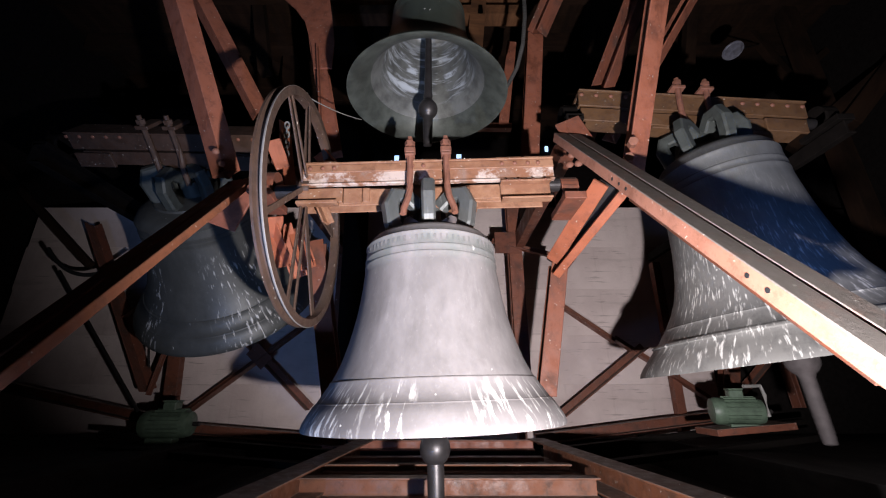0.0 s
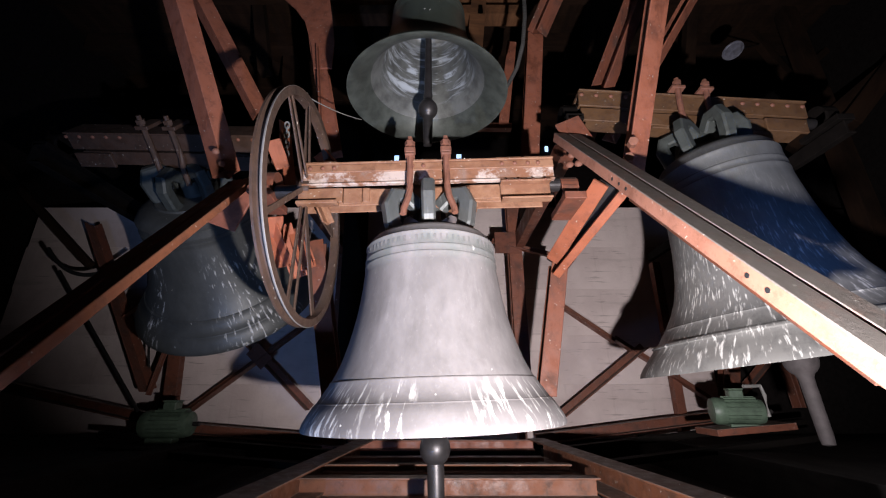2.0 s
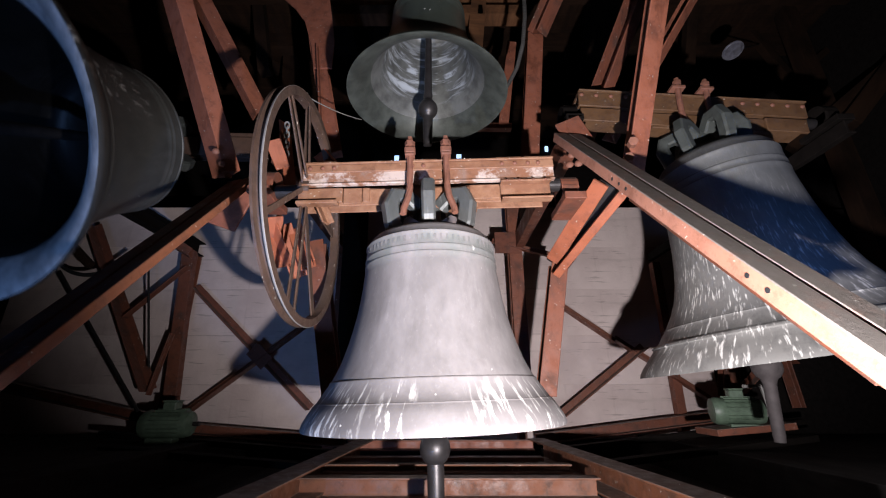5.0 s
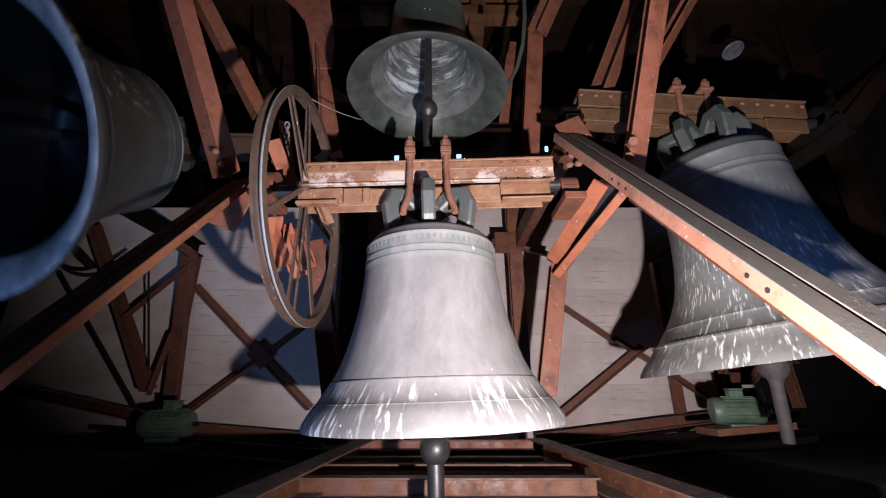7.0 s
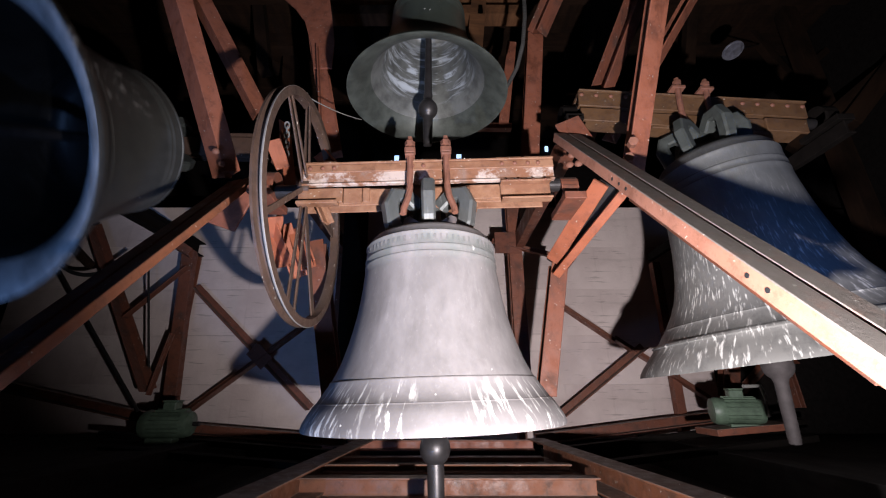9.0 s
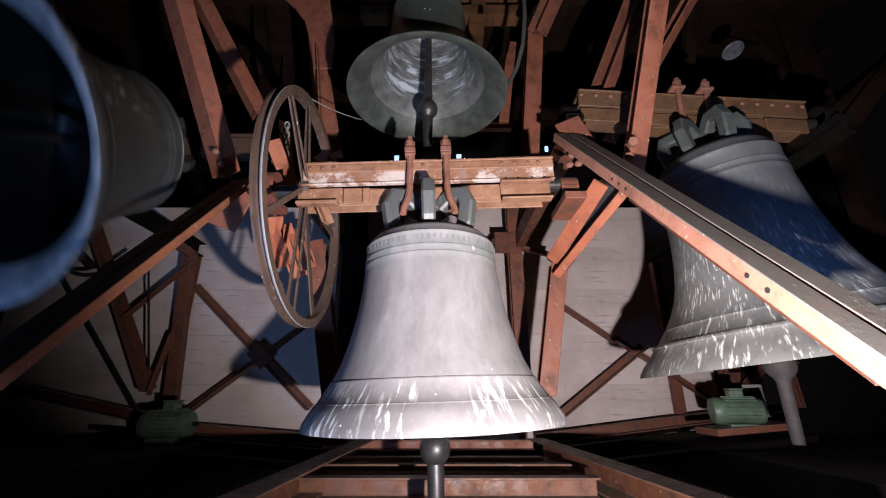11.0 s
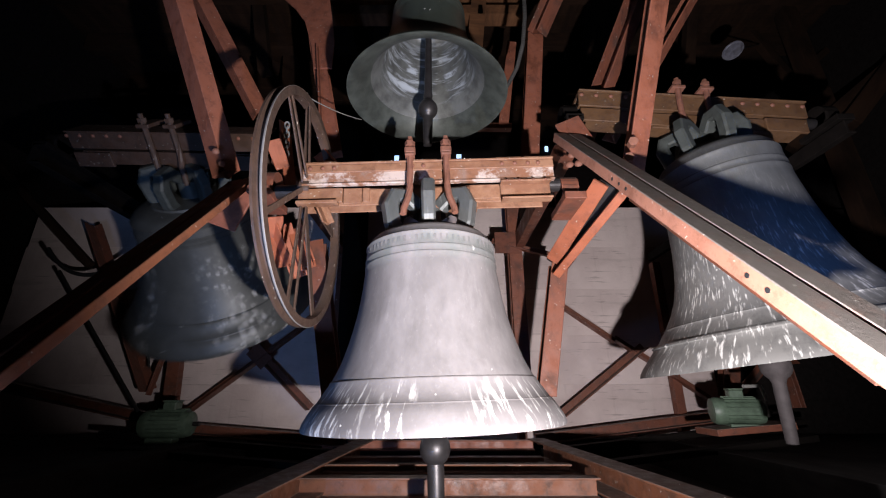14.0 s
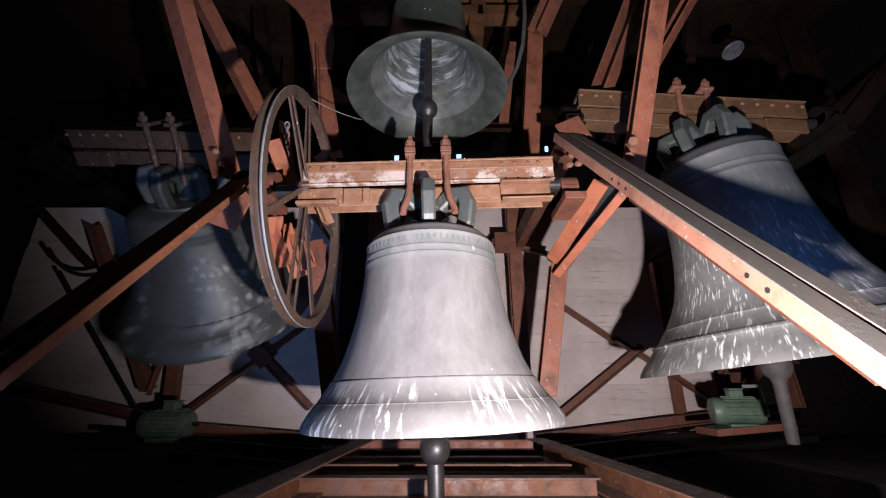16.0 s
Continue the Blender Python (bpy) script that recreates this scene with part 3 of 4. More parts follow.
def main_frame():
    f = thing("bell_frame", label="red oxide riveted steel bell frame of legs, posts and braces", category="bell frame")
    double_leg((-1.117, 0.95, 0.533), (-1.234, 2.28, 1.844), f, RED_LEG, 0.17, 0.036, -14)
    double_leg((0.944, 0.8, 0.595), (0.813, 2.32, 2.187), f, RED_DUSTY, 0.178, 0.055, 0, holes=(0.428, 0.354, 1.297, 1.226, 1.159))
    # added bar hidden behind the leg; widens its shadow on the east bell
    bar("shadow_channel", (1.18, 1.1, 0.657), (1.186, 2.25, 1.755), "channel", 0.10, 0.11, RED_DARK, f)
    # upper legs
    bar("post", (-1.298, 2.19, 1.84), (-1.61, 1.8, 2.911), "box", 0.15, 0.10, RED, f)
    bar("post", (1.117, 2.2, 1.85), (1.267, 1.8, 2.911), "tee", 0.13, 0.12, RED, f, 180)
    bar("post", (-1.578, 3.0, 2.876), (-2.123, 2.6, 3.873), "channel", 0.13, 0.12, RED, f)
    bar("post", (1.06, 2.7, 2.417), (1.506, 2.3, 3.524), "channel", 0.13, 0.12, RED_DARK, f)
    bar("brace", (1.303, 2.8, 2.511), (1.969, 2.4, 3.621), "angle", 0.13, 0.12, RED, f)
    # knee and rear legs
    bar("knee", (0.963, 2.24, 1.811), (0.793, 2.85, 1.507), "box", 0.10, 0.02, RED_BRIGHT, f, 43.8)
    bar("knee", (1.09, 2.22, 1.747), (0.816, 2.83, 1.408), "box", 0.055, 0.09, RED_BRIGHT, f, 43.8)
    # dark plate added for the unlit gap between the two knee bars
    bar("knee_gap_shade", (1.065, 2.32, 1.83), (0.838, 2.93, 1.497), "box", 0.17, 0.01, IRON, f, 43.8)
    bar("rear_leg", (0.86, 2.95, 1.504), (0.692, 2.95, 0.589), "joist", 0.12, 0.11, RED_MID, f)
    bar("rear_leg", (-0.963, 2.95, 1.683), (-0.724, 2.95, 0.518), "joist", 0.13, 0.12, RED_DARK, f)
    bar("rear_post", (0.839, 4.6, 2.807), (0.857, 4.6, 0.639), "channel", 0.15, 0.13, RED_MID, f)
    # the black colour stands in for the bell's shadow on this post
    bar("rear_post", (-1.05, 4.6, 2.82), (-1.0, 4.6, 0.45), "channel", 0.26, 0.14, UNLIT_STEEL, f, 180)
    bar("tie", (0.577, 4.6, 2.324), (1.229, 4.46, 2.101), "angle", 0.07, 0.07, RED_DARK, f)
    part("gusset", moved(box(-0.15, -0.010, -0.13, 0.15, 0.010, 0.13), Matrix.Translation((0.754, 4.53, 2.265))), RED_DARK, f)
    # bearing seats
    bearing("bearing_block", (0.745, 2.24, 1.731), f)
    bearing("bearing_block", (-1.047, 2.24, 1.769), f)
    for a, b in (((-1.215, 2.6, 2.472), (-1.06, 2.5, 1.862)), ((-1.052, 2.5, 1.656), (-0.935, 2.6, 1.319)), ((-1.113, 2.5, 1.557), (-1.089, 2.4, 1.672))):
        bar("bracket", a, b, "angle", 0.12, 0.10, RED_BRIGHT, f, 30)
    part("gusset", moved(box(-0.10, -0.009, -0.16, 0.10, 0.009, 0.12), Matrix.Translation((-1.256, 2.24, 1.674)) @ pose(0, 0, 0, 0, 20)), RED, f)
    part("gusset", moved(box(-0.09, -0.009, -0.13, 0.09, 0.009, 0.13), Matrix.Translation((0.886, 2.34, 2.219)) @ pose(0, 0, 0, 0, -25)), RED_DARK, f)
    # nuts, rivets and holes
    for p in ((1.091, 2.06, 1.964), (1.063, 2.08, 1.874)):
        part("nut", rod(p, Vector(p) + Vector((-0.01, -0.05, -0.01)), 0.028, 6), RUSTY, f)
    for p in ((0.815, 2.27, 2.024), (0.832, 2.22, 1.932), (0.787, 2.25, 1.942), (0.88, 2.25, 2.023), (0.897, 2.2, 1.952)):
        rivet(f, Matrix.Translation(p) @ pose(0, 0, 0, 75, 0, -20) @ Matrix.Scale(1.6, 4))
    for p in ((-1.271, 2.08, 1.848), (-1.233, 2.1, 1.779), (-1.296, 2.04, 1.905)):
        rivet(f, Matrix.Translation(p) @ pose(0, 0, 0, 90, 0, 15) @ Matrix.Scale(1.3, 4))
    for a, b in (((-1.117, 2.4, 1.614), (-0.995, 2.45, 1.35)), ((-0.995, 2.55, 1.657), (-0.854, 2.5, 1.366)), ((-1.104, 2.5, 2.056), (-1.164, 2.4, 2.215)), ((-0.922, 2.6, 2.278), (-0.724, 2.4, 1.998))):
        bar("bracket", a, b, "angle", 0.10, 0.09, RED_BRIGHT, f, 60)
    # ground beams
    bar("ground_beam", (-0.885, 1.2, 0.115), (-0.70, 4.2, 0.125), "channel", 0.16, 0.17, GROUND, f)
    bar("ground_beam", (1.17, 1.2, 0.115), (0.86, 4.2, 0.125), "channel", 0.16, 0.17, GROUND, f, 180)
    bar("cross_beam", (-0.941, 2.75, 0.078), (0.915, 2.75, 0.078), "channel", 0.10, 0.12, GROUND, f)
    bar("cross_beam", (-0.876, 3.2, 0.113), (0.884, 3.2, 0.113), "channel", 0.08, 0.06, GROUND, f)
    bar("cross_beam", (-0.815, 3.6, 0.119), (0.78, 3.6, 0.119), "box", 0.10, 0.03, RED_DARK, f)
    bar("cross_beam", (-0.882, 4.2, 0.152), (0.84, 4.2, 0.152), "channel", 0.10, 0.09, RED, f)
    return f


def side_frames():
    """Girders and wall posts that carry the axles of the outer bells."""
    for name, xs, y, z in (("west", (-3.22, -1.30), 2.99, 2.561), ("east", (0.90, 2.74), 2.51, 2.46)):
        f = thing("side_frame", label="brown steel girders on posts carrying an outer bell", category="bell frame", group="side frames")
        # outer girders and these bearings are coloured near black to look unlit
        for x in xs:
            bar("girder", (x, y - 0.16, z - 0.16), (x, 5.2, z - 0.16), "channel", 0.06 if x > 2 else 0.10, 0.10 if x > 2 else 0.18, UNLIT_STEEL if abs(x) > 2 else RED_DARK, f)
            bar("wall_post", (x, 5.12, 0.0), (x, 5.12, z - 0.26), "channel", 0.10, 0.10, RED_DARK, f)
            bearing("bearing_block", (x, y, z), f, UNLIT_STEEL)


def wheel(at, r, parent):
    """A grooved rope wheel of bent flats on six spokes, its plane across the axle."""
    prof = [(r, -0.028), (r, -0.016), (r - 0.025, -0.009), (r - 0.025, 0.009), (r, 0.016), (r, 0.028), (r - 0.045, 0.028), (r - 0.045, -0.028), (r, -0.028)]
    rim = part("rim", moved(lathe(prof, 80), pose(0, 0, 0, 0, 90)), WHEEL, parent, "worn steel rim with a polished edge", smooth=True)
    rim.matrix_basis = at
    edge = part("worn_edge", moved(lathe([(r + 0.001, 0.017), (r + 0.0035, 0.0205), (r + 0.0035, 0.0255), (r + 0.001, 0.0275), (r + 0.001, 0.017)], 80), pose(0, 0, 0, 0, 90)), BRIGHT, rim, "edge polished bright by the rope", smooth=True)
    mid = Vector((0, -0.045, 0.12))
    for a in (8, 100, 128, 207, 257, 297):
        end = Vector((0, (r - 0.045) * math.cos(radians(a)), (r - 0.045) * math.sin(radians(a))))
        d = (end - mid).normalized()
        wide = 0.060 if a in (8, 297) else 0.034
        spoke = bar("spoke", at @ (mid + d * 0.02 + Vector((-0.012, 0, 0))), at @ (end + Vector((-0.012, 0, 0))), "box", 0.010, wide, WHEEL, parent)
        if a in (128, 257, 100):
            side = Vector((0, -d.z, d.y)) * 0.034
            bar("spoke", at @ (mid + d * 0.06 + Vector((0.016, 0, 0))), at @ (end + side + Vector((0.016, 0, 0))), "box", 0.010, 0.024, WHEEL, parent)
        rivet(spoke, Matrix.Translation((-0.005, (end - mid).length - 0.05, 0)) @ pose(0, 0, 0, 0, -90) @ Matrix.Scale(0.55, 4))
    part("hub", moved(join(rod((-0.028, 0, 0), (0.028, 0, 0), 0.045, 20), rod((-0.045, 0, 0), (-0.028, 0, 0), 0.026, 6)), at @ Matrix.Translation(mid)), WHEEL, parent, smooth=True)
    bar("clamp_plate", at @ (mid + Vector((0.04, 0.03, 0.01))), at @ (mid + Vector((0.13, 0.05, -0.20))), "angle", 0.085, 0.05, TAN, parent, 20)


def bells():
    made = {}
    # the still bell in the middle
    b = thing("church_bell", (-0.083, 2.217, 1.763), "pale grey bronze bell with white droppings on its lip", "bell", "bells of the tower")
    bell_shell(1.0, BELL_PALE, INNER_SHADED, LIP_LIT, b, girth=0.975, tall=1.085, taper=0.018)
    crown(1.0, b, CANON, 0.94, 1.085)
    clapper(1.0, b, IRON, 0, 0.985, 0.92)
    built_yoke(b)
    inscription(1.0, b, BELL_PALE, 0.957, 1.085)
    wheel(pose(-0.722, 0, -0.12), 0.68, b)
    b.rotation_euler = (0, radians(-1.8), 0)
    made["middle"] = b
    # the bell above
    b = thing("church_bell", (-0.107, 2.364, 3.662), "green-grey bronze bell with streaked hollow, hung above the others", "bell", "bells of the tower")
    bell_shell(0.85, BELL_GREEN, INNER_PALE, INNER_LIP, b, girth=0.85, flare=0.176)
    crown(0.85, b, CANON)
    clapper(0.85, b, IRON, 6, 0.93)
    yoke(0.85, 0.72, b, TAN)
    made["upper"] = b
    # the still bell to the east
    b = thing("church_bell", (1.69, 2.389, 2.60), "dark bronze bell with white runs of droppings", "bell", "bells of the tower")
    b.rotation_euler = (radians(-0.8), radians(-7.5), 0)
    bell_shell(1.397, BELL_GREY, INNER_SHADED, LIP_LIT, b, girth=0.682, flare=0.263, outline=DEEP_BEAD)
    crown(0.95, b, DARK_CROWN, 0.95, base=-0.525)
    made["clapper"] = clapper(1.05, b, PALE_IRON, 0, 1.37, 0.88, 0.34, 0.74)
    before = set(b.children)
    yoke(0.95, 0.80, b, OCHRE)
    for o in set(b.children) - before:
        o.matrix_basis = pose(0.06, 0.12, -0.12, 0, 11.5) @ o.matrix_basis
    made["east"] = b
    # the ringing bell to the west
    b = thing("church_bell", (-2.247, 2.99, 2.561), "dark grey bronze bell swinging on its yoke", "bell", "bells of the tower")
    bell_shell(1.211, BELL_DARK, INNER_SHADED, LIP_LIT, b, girth=1.127)
    crown(1.211, b, DARK_CROWN)
    clapper(1.211, b, IRON, 0, 0.82)
    yoke(1.1, 0.87, b, DARK_YOKE, DARK_YOKE)
    made["west"] = b
    return made


def upper_frame():
    f = thing("upper_frame", label="red steel posts and timbers carrying the upper bell", category="bell frame")
    bar("post", (-0.967, 3.2, 2.607), (-1.263, 3.2, 3.938), "channel", 0.13, 0.12, RED, f)
    bar("post", (0.768, 3.2, 2.566), (0.916, 3.2, 3.967), "joist", 0.15, 0.12, RED, f)
    bar("post", (0.616, 3.6, 3.172), (0.763, 3.6, 4.274), "channel", 0.10, 0.10, RED, f)
    bar("sill", (0.326, 3.6, 3.186), (0.704, 3.6, 3.186), "box", 0.08, 0.06, RED, f)
    plate = extrude([(-1.644, 4.402), (-1.149, 4.402), (-1.083, 4.034), (-1.044, 3.784), (-1.044, 3.477), (-1.215, 3.477), (-1.257, 3.728), (-1.353, 4.056), (-1.467, 4.219)][::-1], 0.02, 0.003)
    part("haunch", moved(plate, Matrix.Translation((0, 3.09, 0))), RED, f, "curved haunch plate at the head of a post")
    bar("post_flange", (-1.19, 3.06, 3.70), (-1.045, 3.06, 2.62), "box", 0.012, 0.07, RED, f)
    bar("head", (0.883, 3.0, 3.798), (1.047, 2.8, 4.124), "joist", 0.14, 0.14, RED_DARK, f)
    bar("beam", (-1.7, 4.2, 5.391), (1.108, 4.2, 5.391), "box", 0.2, 0.16, WOOD, f)
    bar("beam", (-1.807, 4.4, 5.875), (1.177, 4.4, 5.875), "box", 0.2, 0.12, WOOD, f)
    bar("beam", (0.391, 4.2, 4.608), (0.497, 4.2, 5.781), "box", 0.2, 0.2, WOOD, f)
    return f


def wall_bracing():
    f = thing("wall_bracing", label="brown steel cross braces standing before the board wall", category="bracing")
    y = 5.05
    for a, b, w in (((-3.117, 5.05, 1.887), (-1.522, 5.05, 0.448), 0.13), ((1.507, 5.05, 1.614), (2.078, 5.05, 1.203), 0.12), ((2.083, 5.05, 1.236), (3.148, 5.05, 0.508), 0.12)):
        bar("brace", a, b, "angle", w, 0.08, RED_DARK, f)
    for a, b, w in (((-2.876, 4.95, 0.416), (-1.363, 4.95, 1.615), 0.13), ((1.314, 4.95, 0.375), (2.361, 4.95, 1.132), 0.12)):
        bar("brace", a, b, "angle", w, 0.08, RED_DARK, f)
    bar("post", (-3.175, 4.9, 2.286), (-3.02, 4.9, 0.435), "channel", 0.14, 0.10, RED_DARK, f)
    bar("post", (-4.449, 4.85, 2.649), (-3.278, 4.85, 0.642), "angle", 0.16, 0.10, RED_DARK, f)
    bar("strut", (-3.075, 4.8, 2.215), (-3.442, 4.7, 2.436), "angle", 0.2, 0.10, RED_DARK, f)
    bar("strut", (-3.725, 4.8, 1.451), (-3.115, 4.8, 2.07), "angle", 0.09, 0.06, RED_DARK, f)
    bar("strut", (-3.23, 4.8, 0.583), (-3.11, 4.8, 1.256), "angle", 0.05, 0.04, RED_DARK, f)
    bar("post", (3.281, 4.9, 0.949), (3.156, 4.9, 0.406), "channel", 0.18, 0.12, RED_DARK, f)
    for a, b in (((3.52, 5.0, 1.62), (4.15, 5.0, 0.95)), ((3.45, 5.05, 0.62), (4.35, 5.05, 1.42)), ((3.85, 4.9, 1.9), (3.95, 4.9, 0.45))):
        bar("brace", a, b, "angle", 0.11, 0.07, RED_DARK, f)
    p = moved(box(-0.13, -0.008, -0.09, 0.13, 0.008, 0.09), Matrix.Translation((-2.115, 4.90, 1.01)) @ pose(0, 0, 0, 0, 42))
    part("gusset", p, RED_DARK, f)
    part("rod", rod((-3.554, 4.75, 2.126), (-3.26, 4.75, 0.878), 0.012), IRON, f)
    part("rod", rod((-4.444, 4.6, 1.94), (-3.156, 4.6, 0.418), 0.018), IRON, f)
    for a, b in (((-2.673, 4.9, 0.234), (-1.062, 4.9, 0.11)), ((1.015, 4.9, 0.133), (2.972, 4.9, 0.36)), ((-5.406, 4.9, 0.775), (-2.673, 4.9, 0.234))):
        bar("sill", a, b, "channel", 0.12, 0.11, RED_DARK, f)
    # near-black colour keeps these sills from looking lit
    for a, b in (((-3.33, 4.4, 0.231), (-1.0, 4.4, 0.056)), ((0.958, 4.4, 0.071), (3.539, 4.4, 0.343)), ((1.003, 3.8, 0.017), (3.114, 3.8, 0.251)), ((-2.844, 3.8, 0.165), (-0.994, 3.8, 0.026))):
        bar("sill", a, b, "box", 0.12, 0.05, UNLIT_STEEL, f)
    return f


def motor(name, at, turn, s, label):
    """A finned electric motor on a foot plate, with a terminal box."""
    m = thing(name, at, label, "motor", "bell motors")
    m.rotation_euler = (0, 0, radians(turn))
    body = lathe([(0, -0.22), (0.06, -0.22), (0.105, -0.20), (0.118, -0.15), (0.118, 0.12), (0.12, 0.125), (0.125, 0.19), (0.11, 0.225), (0.05, 0.235), (0, 0.235)], 32)
    part("body", moved(moved(body, pose(0, 0, 0.14, 0, 90)), Matrix.Scale(s, 4)), GREEN, m, smooth=True)
    for k in range(22):
        a = 2 * math.pi * k / 22
        if math.sin(a) < -0.75:
            continue
        ob = part("fin", moved(moved(box(-0.15, -0.002, 0.112, 0.12, 0.002, 0.134, 0), Matrix.Translation((0, 0, 0.14)) @ pose(0, 0, 0, math.degrees(a) - 90)), Matrix.Scale(s, 4)), GREEN, m)
    part("terminal_box", moved(box(-0.06, -0.055, 0.255, 0.06, 0.055, 0.33, 0.008), Matrix.Scale(s, 4)), GREEN, m)
    part("box_lid", moved(box(-0.066, -0.06, 0.331, 0.066, 0.06, 0.345, 0.004), Matrix.Scale(s, 4)), GREEN, m)
    part("foot", moved(box(-0.12, -0.12, -0.012, 0.12, 0.12, 0.03, 0.004), Matrix.Scale(s, 4)), GREEN, m)
    part("shaft", moved(rod((-0.28, 0, 0.14), (-0.2, 0, 0.14), 0.02), Matrix.Scale(s, 4)), IRON, m)
    return m


def motors():
    a = motor("electric_motor", (-2.66, 4.35, 0.174), 180, 1.06, "green finned electric motor on the dark side floor")
    b = motor("electric_motor", (2.394, 3.6, 0.348), 165, 0.85, "green finned electric motor with a grey cable")
    tagged(part("cable", tube([(2.378, 3.45, 0.655), (2.514, 3.45, 0.659), (2.531, 3.45, 0.588), (2.53, 3.45, 0.431)], 0.014), CABLE), "grey sheathed cable looping from a motor to its shelf", "cable")
    s = thing("motor_shelf", label="rusty steel shelf below a motor", category="shelf")
    bar("plate", (2.106, 3.6, 0.314), (2.729, 3.6, 0.364), "box", 0.3, 0.05, RED_DARK, s)


def timbers():
    """Dark roof timbers behind and over the bells."""
    for a, b, w in (((-2.46, 4.6, 4.792), (-2.832, 4.6, 6.507), 0.16), ((-2.435, 5.6, 5.014), (-2.714, 5.6, 7.791), 0.3), ((3.339, 4.6, 4.599), (3.631, 4.4, 6.25), 0.14),
                    ((5.033, 5.2, 6.142), (5.403, 5.0, 4.541), 0.12), ((4.977, 5.0, 4.793), (5.649, 5.0, 5.371), 0.10), ((4.485, 4.6, 3.569), (4.932, 4.4, 3.939), 0.14),
                    ((4.874, 4.2, 3.665), (5.585, 4.0, 4.504), 0.2), ((4.896, 4.4, 3.163), (4.712, 4.2, 1.701), 0.2), ((-5.021, 4.6, 2.806), (-4.103, 4.6, 2.009), 0.08)):
        ob = thing("roof_timber", label="dark brown roof timber in the shade", category="timber", group="roof timbers")
        a, b = Vector(a), Vector(b)
        if b.z < a.z:
            a, b = b, a
        d = (b - a).normalized()
        n = min((6.15 - a.z) / max(d.z, 1e-3), ((5.9 if d.x > 0 else -5.9) - a.x) / (d.x or 1e-6), (8.2 - a.y) / d.y if d.y > 0 else 99)
        bar("timber", a, a + d * n, "box", w, w, WOOD_UNLIT, ob)
    for k in range(5):
        y = 3.4 + 0.95 * k
        ob = thing("ceiling_joist", label="brown timber joist under the ceiling", category="joist", group="ceiling joists")
        bar("timber", (-5.8, y, 6.02), (5.8, y, 6.02), "box", 0.2, 0.28, WOOD_UNLIT, ob)


def small_things():
    plate = thing("round_plate", (3.039, 3.4, 3.994), "round dull metal plate hung among the roof timbers", "plate")
    ob = part("disc", lathe([(0, -0.006), (0.098, -0.006), (0.103, -0.002), (0.103, 0.004), (0.085, 0.006), (0.08, 0.002), (0, 0.004)], 36), PLATE, plate)
    ob.matrix_basis = Vector((-0.66, -0.46, 0.04)).to_track_quat("Z", "Y").to_matrix().to_4x4()
    part("hanger", rod((0, 0, 0), Vector((5.118, 5.2, 5.93)) - Vector((3.039, 3.4, 3.994)), 0.008), IRON, plate)
    chain = thing("chain", (-1.117, 2.5, 2.415), "short rusty chain hanging behind the rope wheel", "chain")
    link = None
    for k in range(11):
        m = Matrix.Translation((0.004 * k, 0, -0.04 * k)) @ pose(0, 0, 0, 0, 0, 90 * (k % 2) + 20)
        if link is None:
            ring = [(0.016 * math.cos(a), 0, 0.028 * math.sin(a)) for a in [2 * math.pi * i / 12 for i in range(13)]]
            link = part("link", tube(ring, 0.006, 6), CABLE, chain)
            link.matrix_basis = m
        else:
            again("link", link, m, chain)
    bends = [Vector(p) for p in ((0.718, 2.7, 4.067), (0.706, 2.7, 3.667), (0.672, 2.72, 3.376), (0.617, 2.75, 3.165), (0.558, 2.8, 3.063), (0.505, 2.85, 2.99))]
    fine = [a.lerp(b, k / 24) for a, b in zip(bends, bends[1:]) for k in range(24)] + bends[-1:]
    tagged(part("hose", tube(fine, 0.014, 10, 0.005), HOSE), "black ribbed hose hanging beside the upper bell", "hose")
    tagged(part("wire", tube(arc((-0.914, 2.3, 2.496), (-0.68, 2.9, 2.761), 0.02), 0.004), CABLE), "thin slack wire between wheel and post", "wire")
    tagged(part("rope", tube(arc((-4.459, 4.4, 2.148), (-3.565, 4.5, 2.114), 0.28), 0.022), BLACK), "dark sagging cable before the board wall", "cable")
    for x, y, w, h in ((702, 281, 0.10, 0.14), (812, 277, 0.11, 0.09), (967, 264, 0.07, 0.13)):
        p = {702: (-1.049, 8.15, 5.623), 812: (0.359, 8.15, 5.681), 967: (2.362, 8.15, 5.874)}[x]
        ob = tagged(part("louvre_gap", box(-w / 2, -0.02, -h / 2, w / 2, 0.02, h / 2), DAYLIGHT), "small gap letting blue daylight into the tower", "opening", "louvre gaps")
        ob.location = p


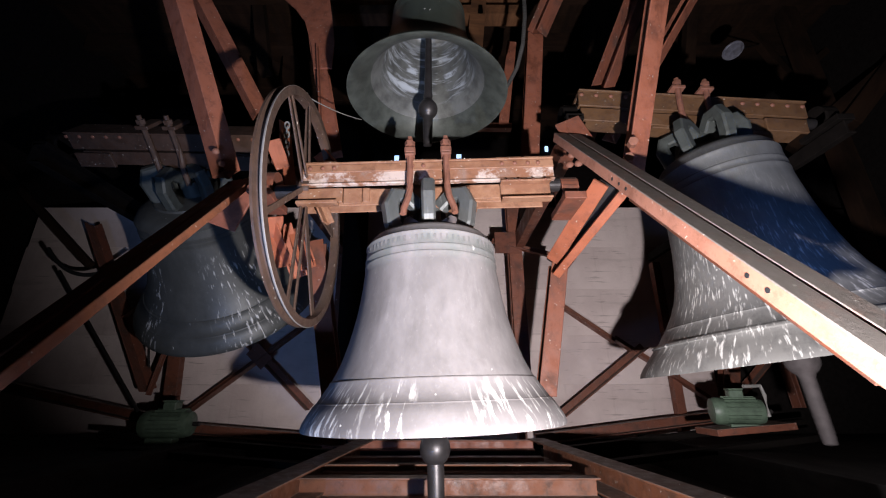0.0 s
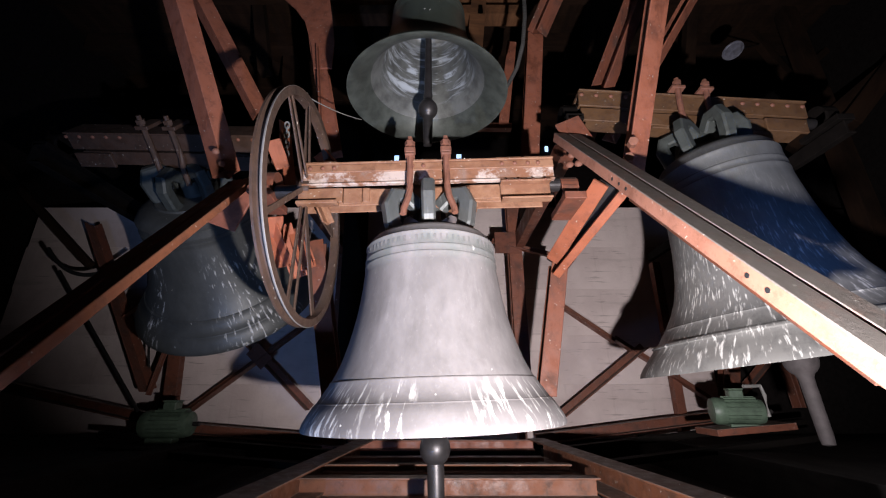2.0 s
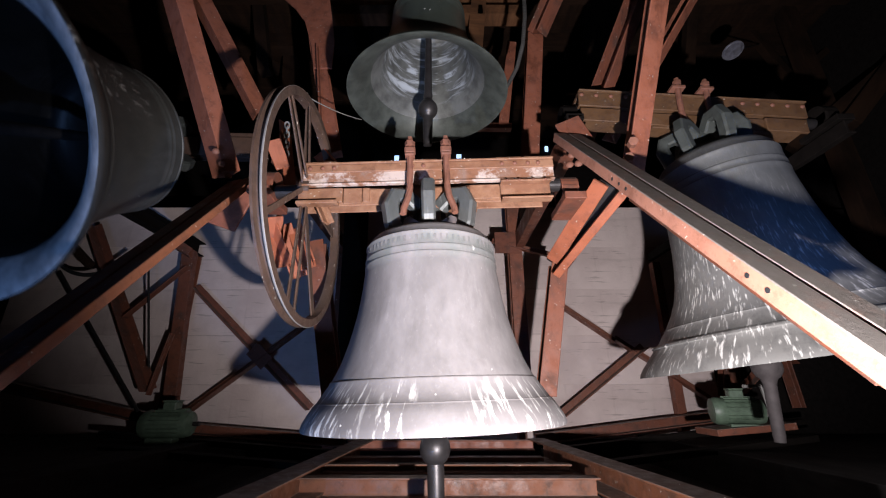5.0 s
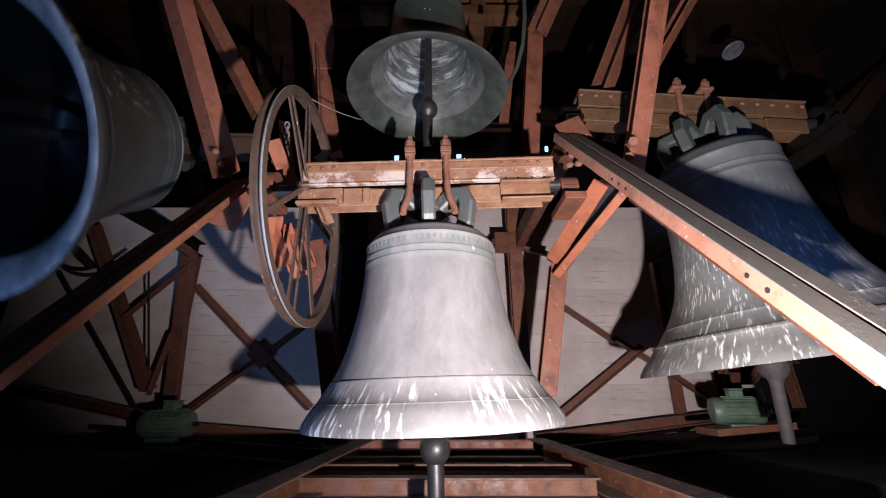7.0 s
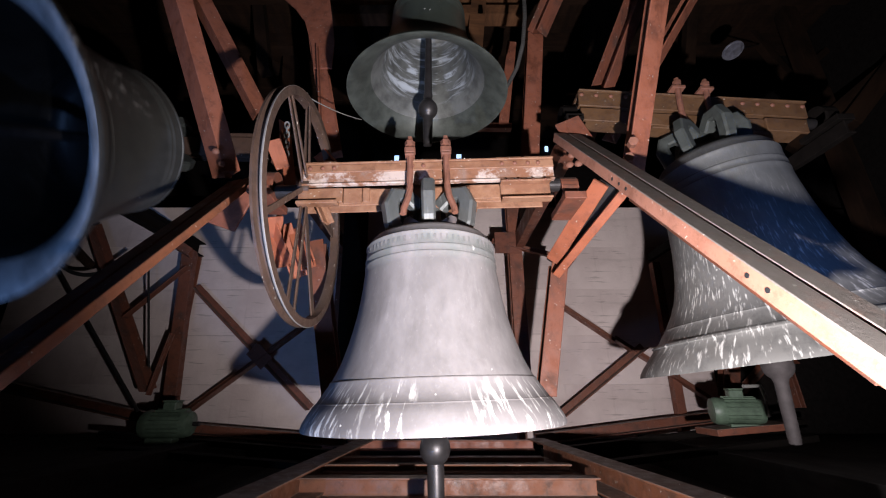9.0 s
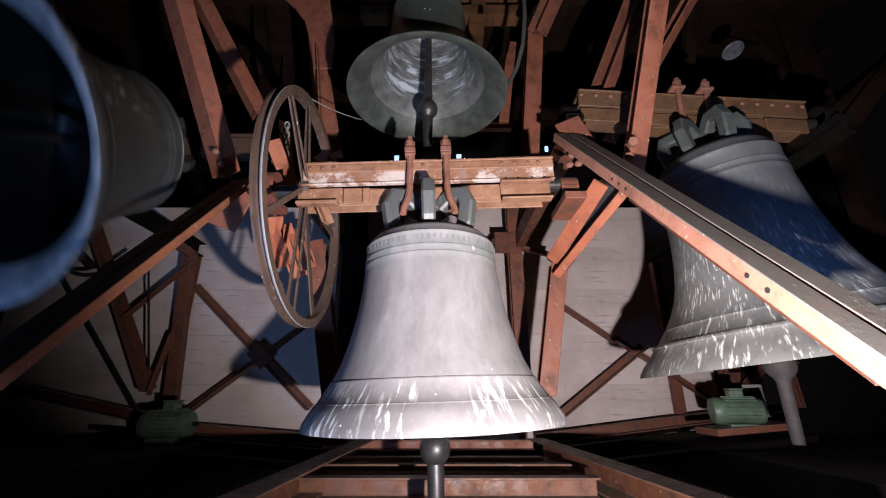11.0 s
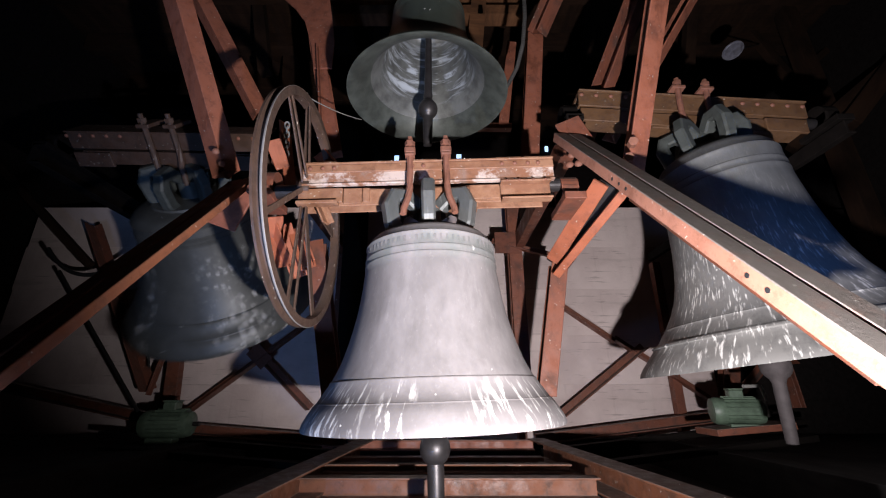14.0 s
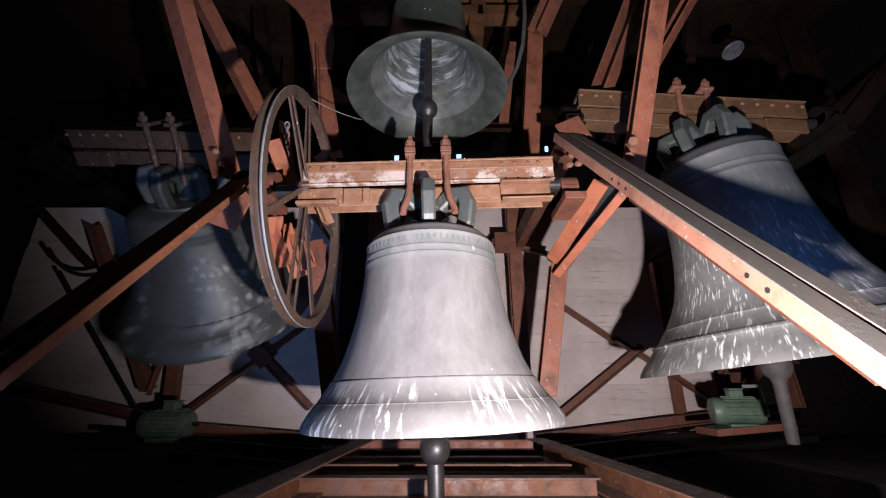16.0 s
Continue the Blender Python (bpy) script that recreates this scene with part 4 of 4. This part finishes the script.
def crumbs(name, spots, label):
    """Small irregular lumps lying at the given spots."""
    bms = []
    for p, size in spots:
        bm = bmesh.new()
        bmesh.ops.create_icosphere(bm, subdivisions=1, radius=size)
        for v in bm.verts:
            v.co = Vector((v.co.x * random.uniform(0.7, 1.5), v.co.y * random.uniform(0.7, 1.5), v.co.z * 0.6 + size * 0.5))
        bms.append(moved(bm, Matrix.Translation(p)))
    tagged(part(name, join(*bms), LIME), label, "droppings", kind="stuff")


def droppings():
    spots = []
    tilt = pose(-0.083, 2.217, 1.763, 0, -1.8)
    for k in range(14):
        spots.append((tilt @ Vector((random.uniform(-0.70, 0.38), random.uniform(-0.103, -0.097), 0.1335)), random.uniform(0.002, 0.004)))
    crumbs("droppings", spots, "dried white droppings along the top of the yoke")
    spots = []
    for a, b in (((-0.885, 1.2, 0.2), (-0.70, 4.2, 0.21)), ((1.17, 1.2, 0.2), (0.86, 4.2, 0.21))):
        for k in range(60):
            p = Vector(a).lerp(Vector(b), random.uniform(0.2, 0.98))
            spots.append((p + Vector((random.uniform(-0.07, 0.07), 0, -0.003)), random.choice((0.0015, 0.002, 0.0025, 0.004))))
    crumbs("droppings", spots, "dried droppings and mortar crumbs on the ground beams")


MADE = bells()
setting()
main_frame()
upper_frame()
side_frames()
wall_bracing()
motors()
timbers()
small_things()
droppings()


def motions():
    rows = []
    west = MADE["west"]
    for k in range(0, 161):
        t = k / 10
        turns = 0.5 + (math.sqrt(1.999 ** 2 + 0.0124 * (t - 1.055)) - 1.999) / 0.0062  # the wider swing takes a little longer
        a = -3.5 + (57.4 + 0.32 * t) * math.cos(2 * math.pi * turns)
        rows.append((t, pose(-2.247, 2.99, 2.561, 0, 4.2, -4.5) @ pose(0, 0, 0, a)))
    walk(west, rows)
    iron = MADE["clapper"]
    rows = []
    for k in range(0, 161):
        t = k / 10
        rows.append((t, pose(0.14, 0, (0.86 - DROP) * 1.05, -1.5 - 9.3 * math.exp(-t / 5.6) * math.cos(2 * math.pi * (t - 0.23) / 1.85), 10.5)))
    walk(iron, rows)


motions()
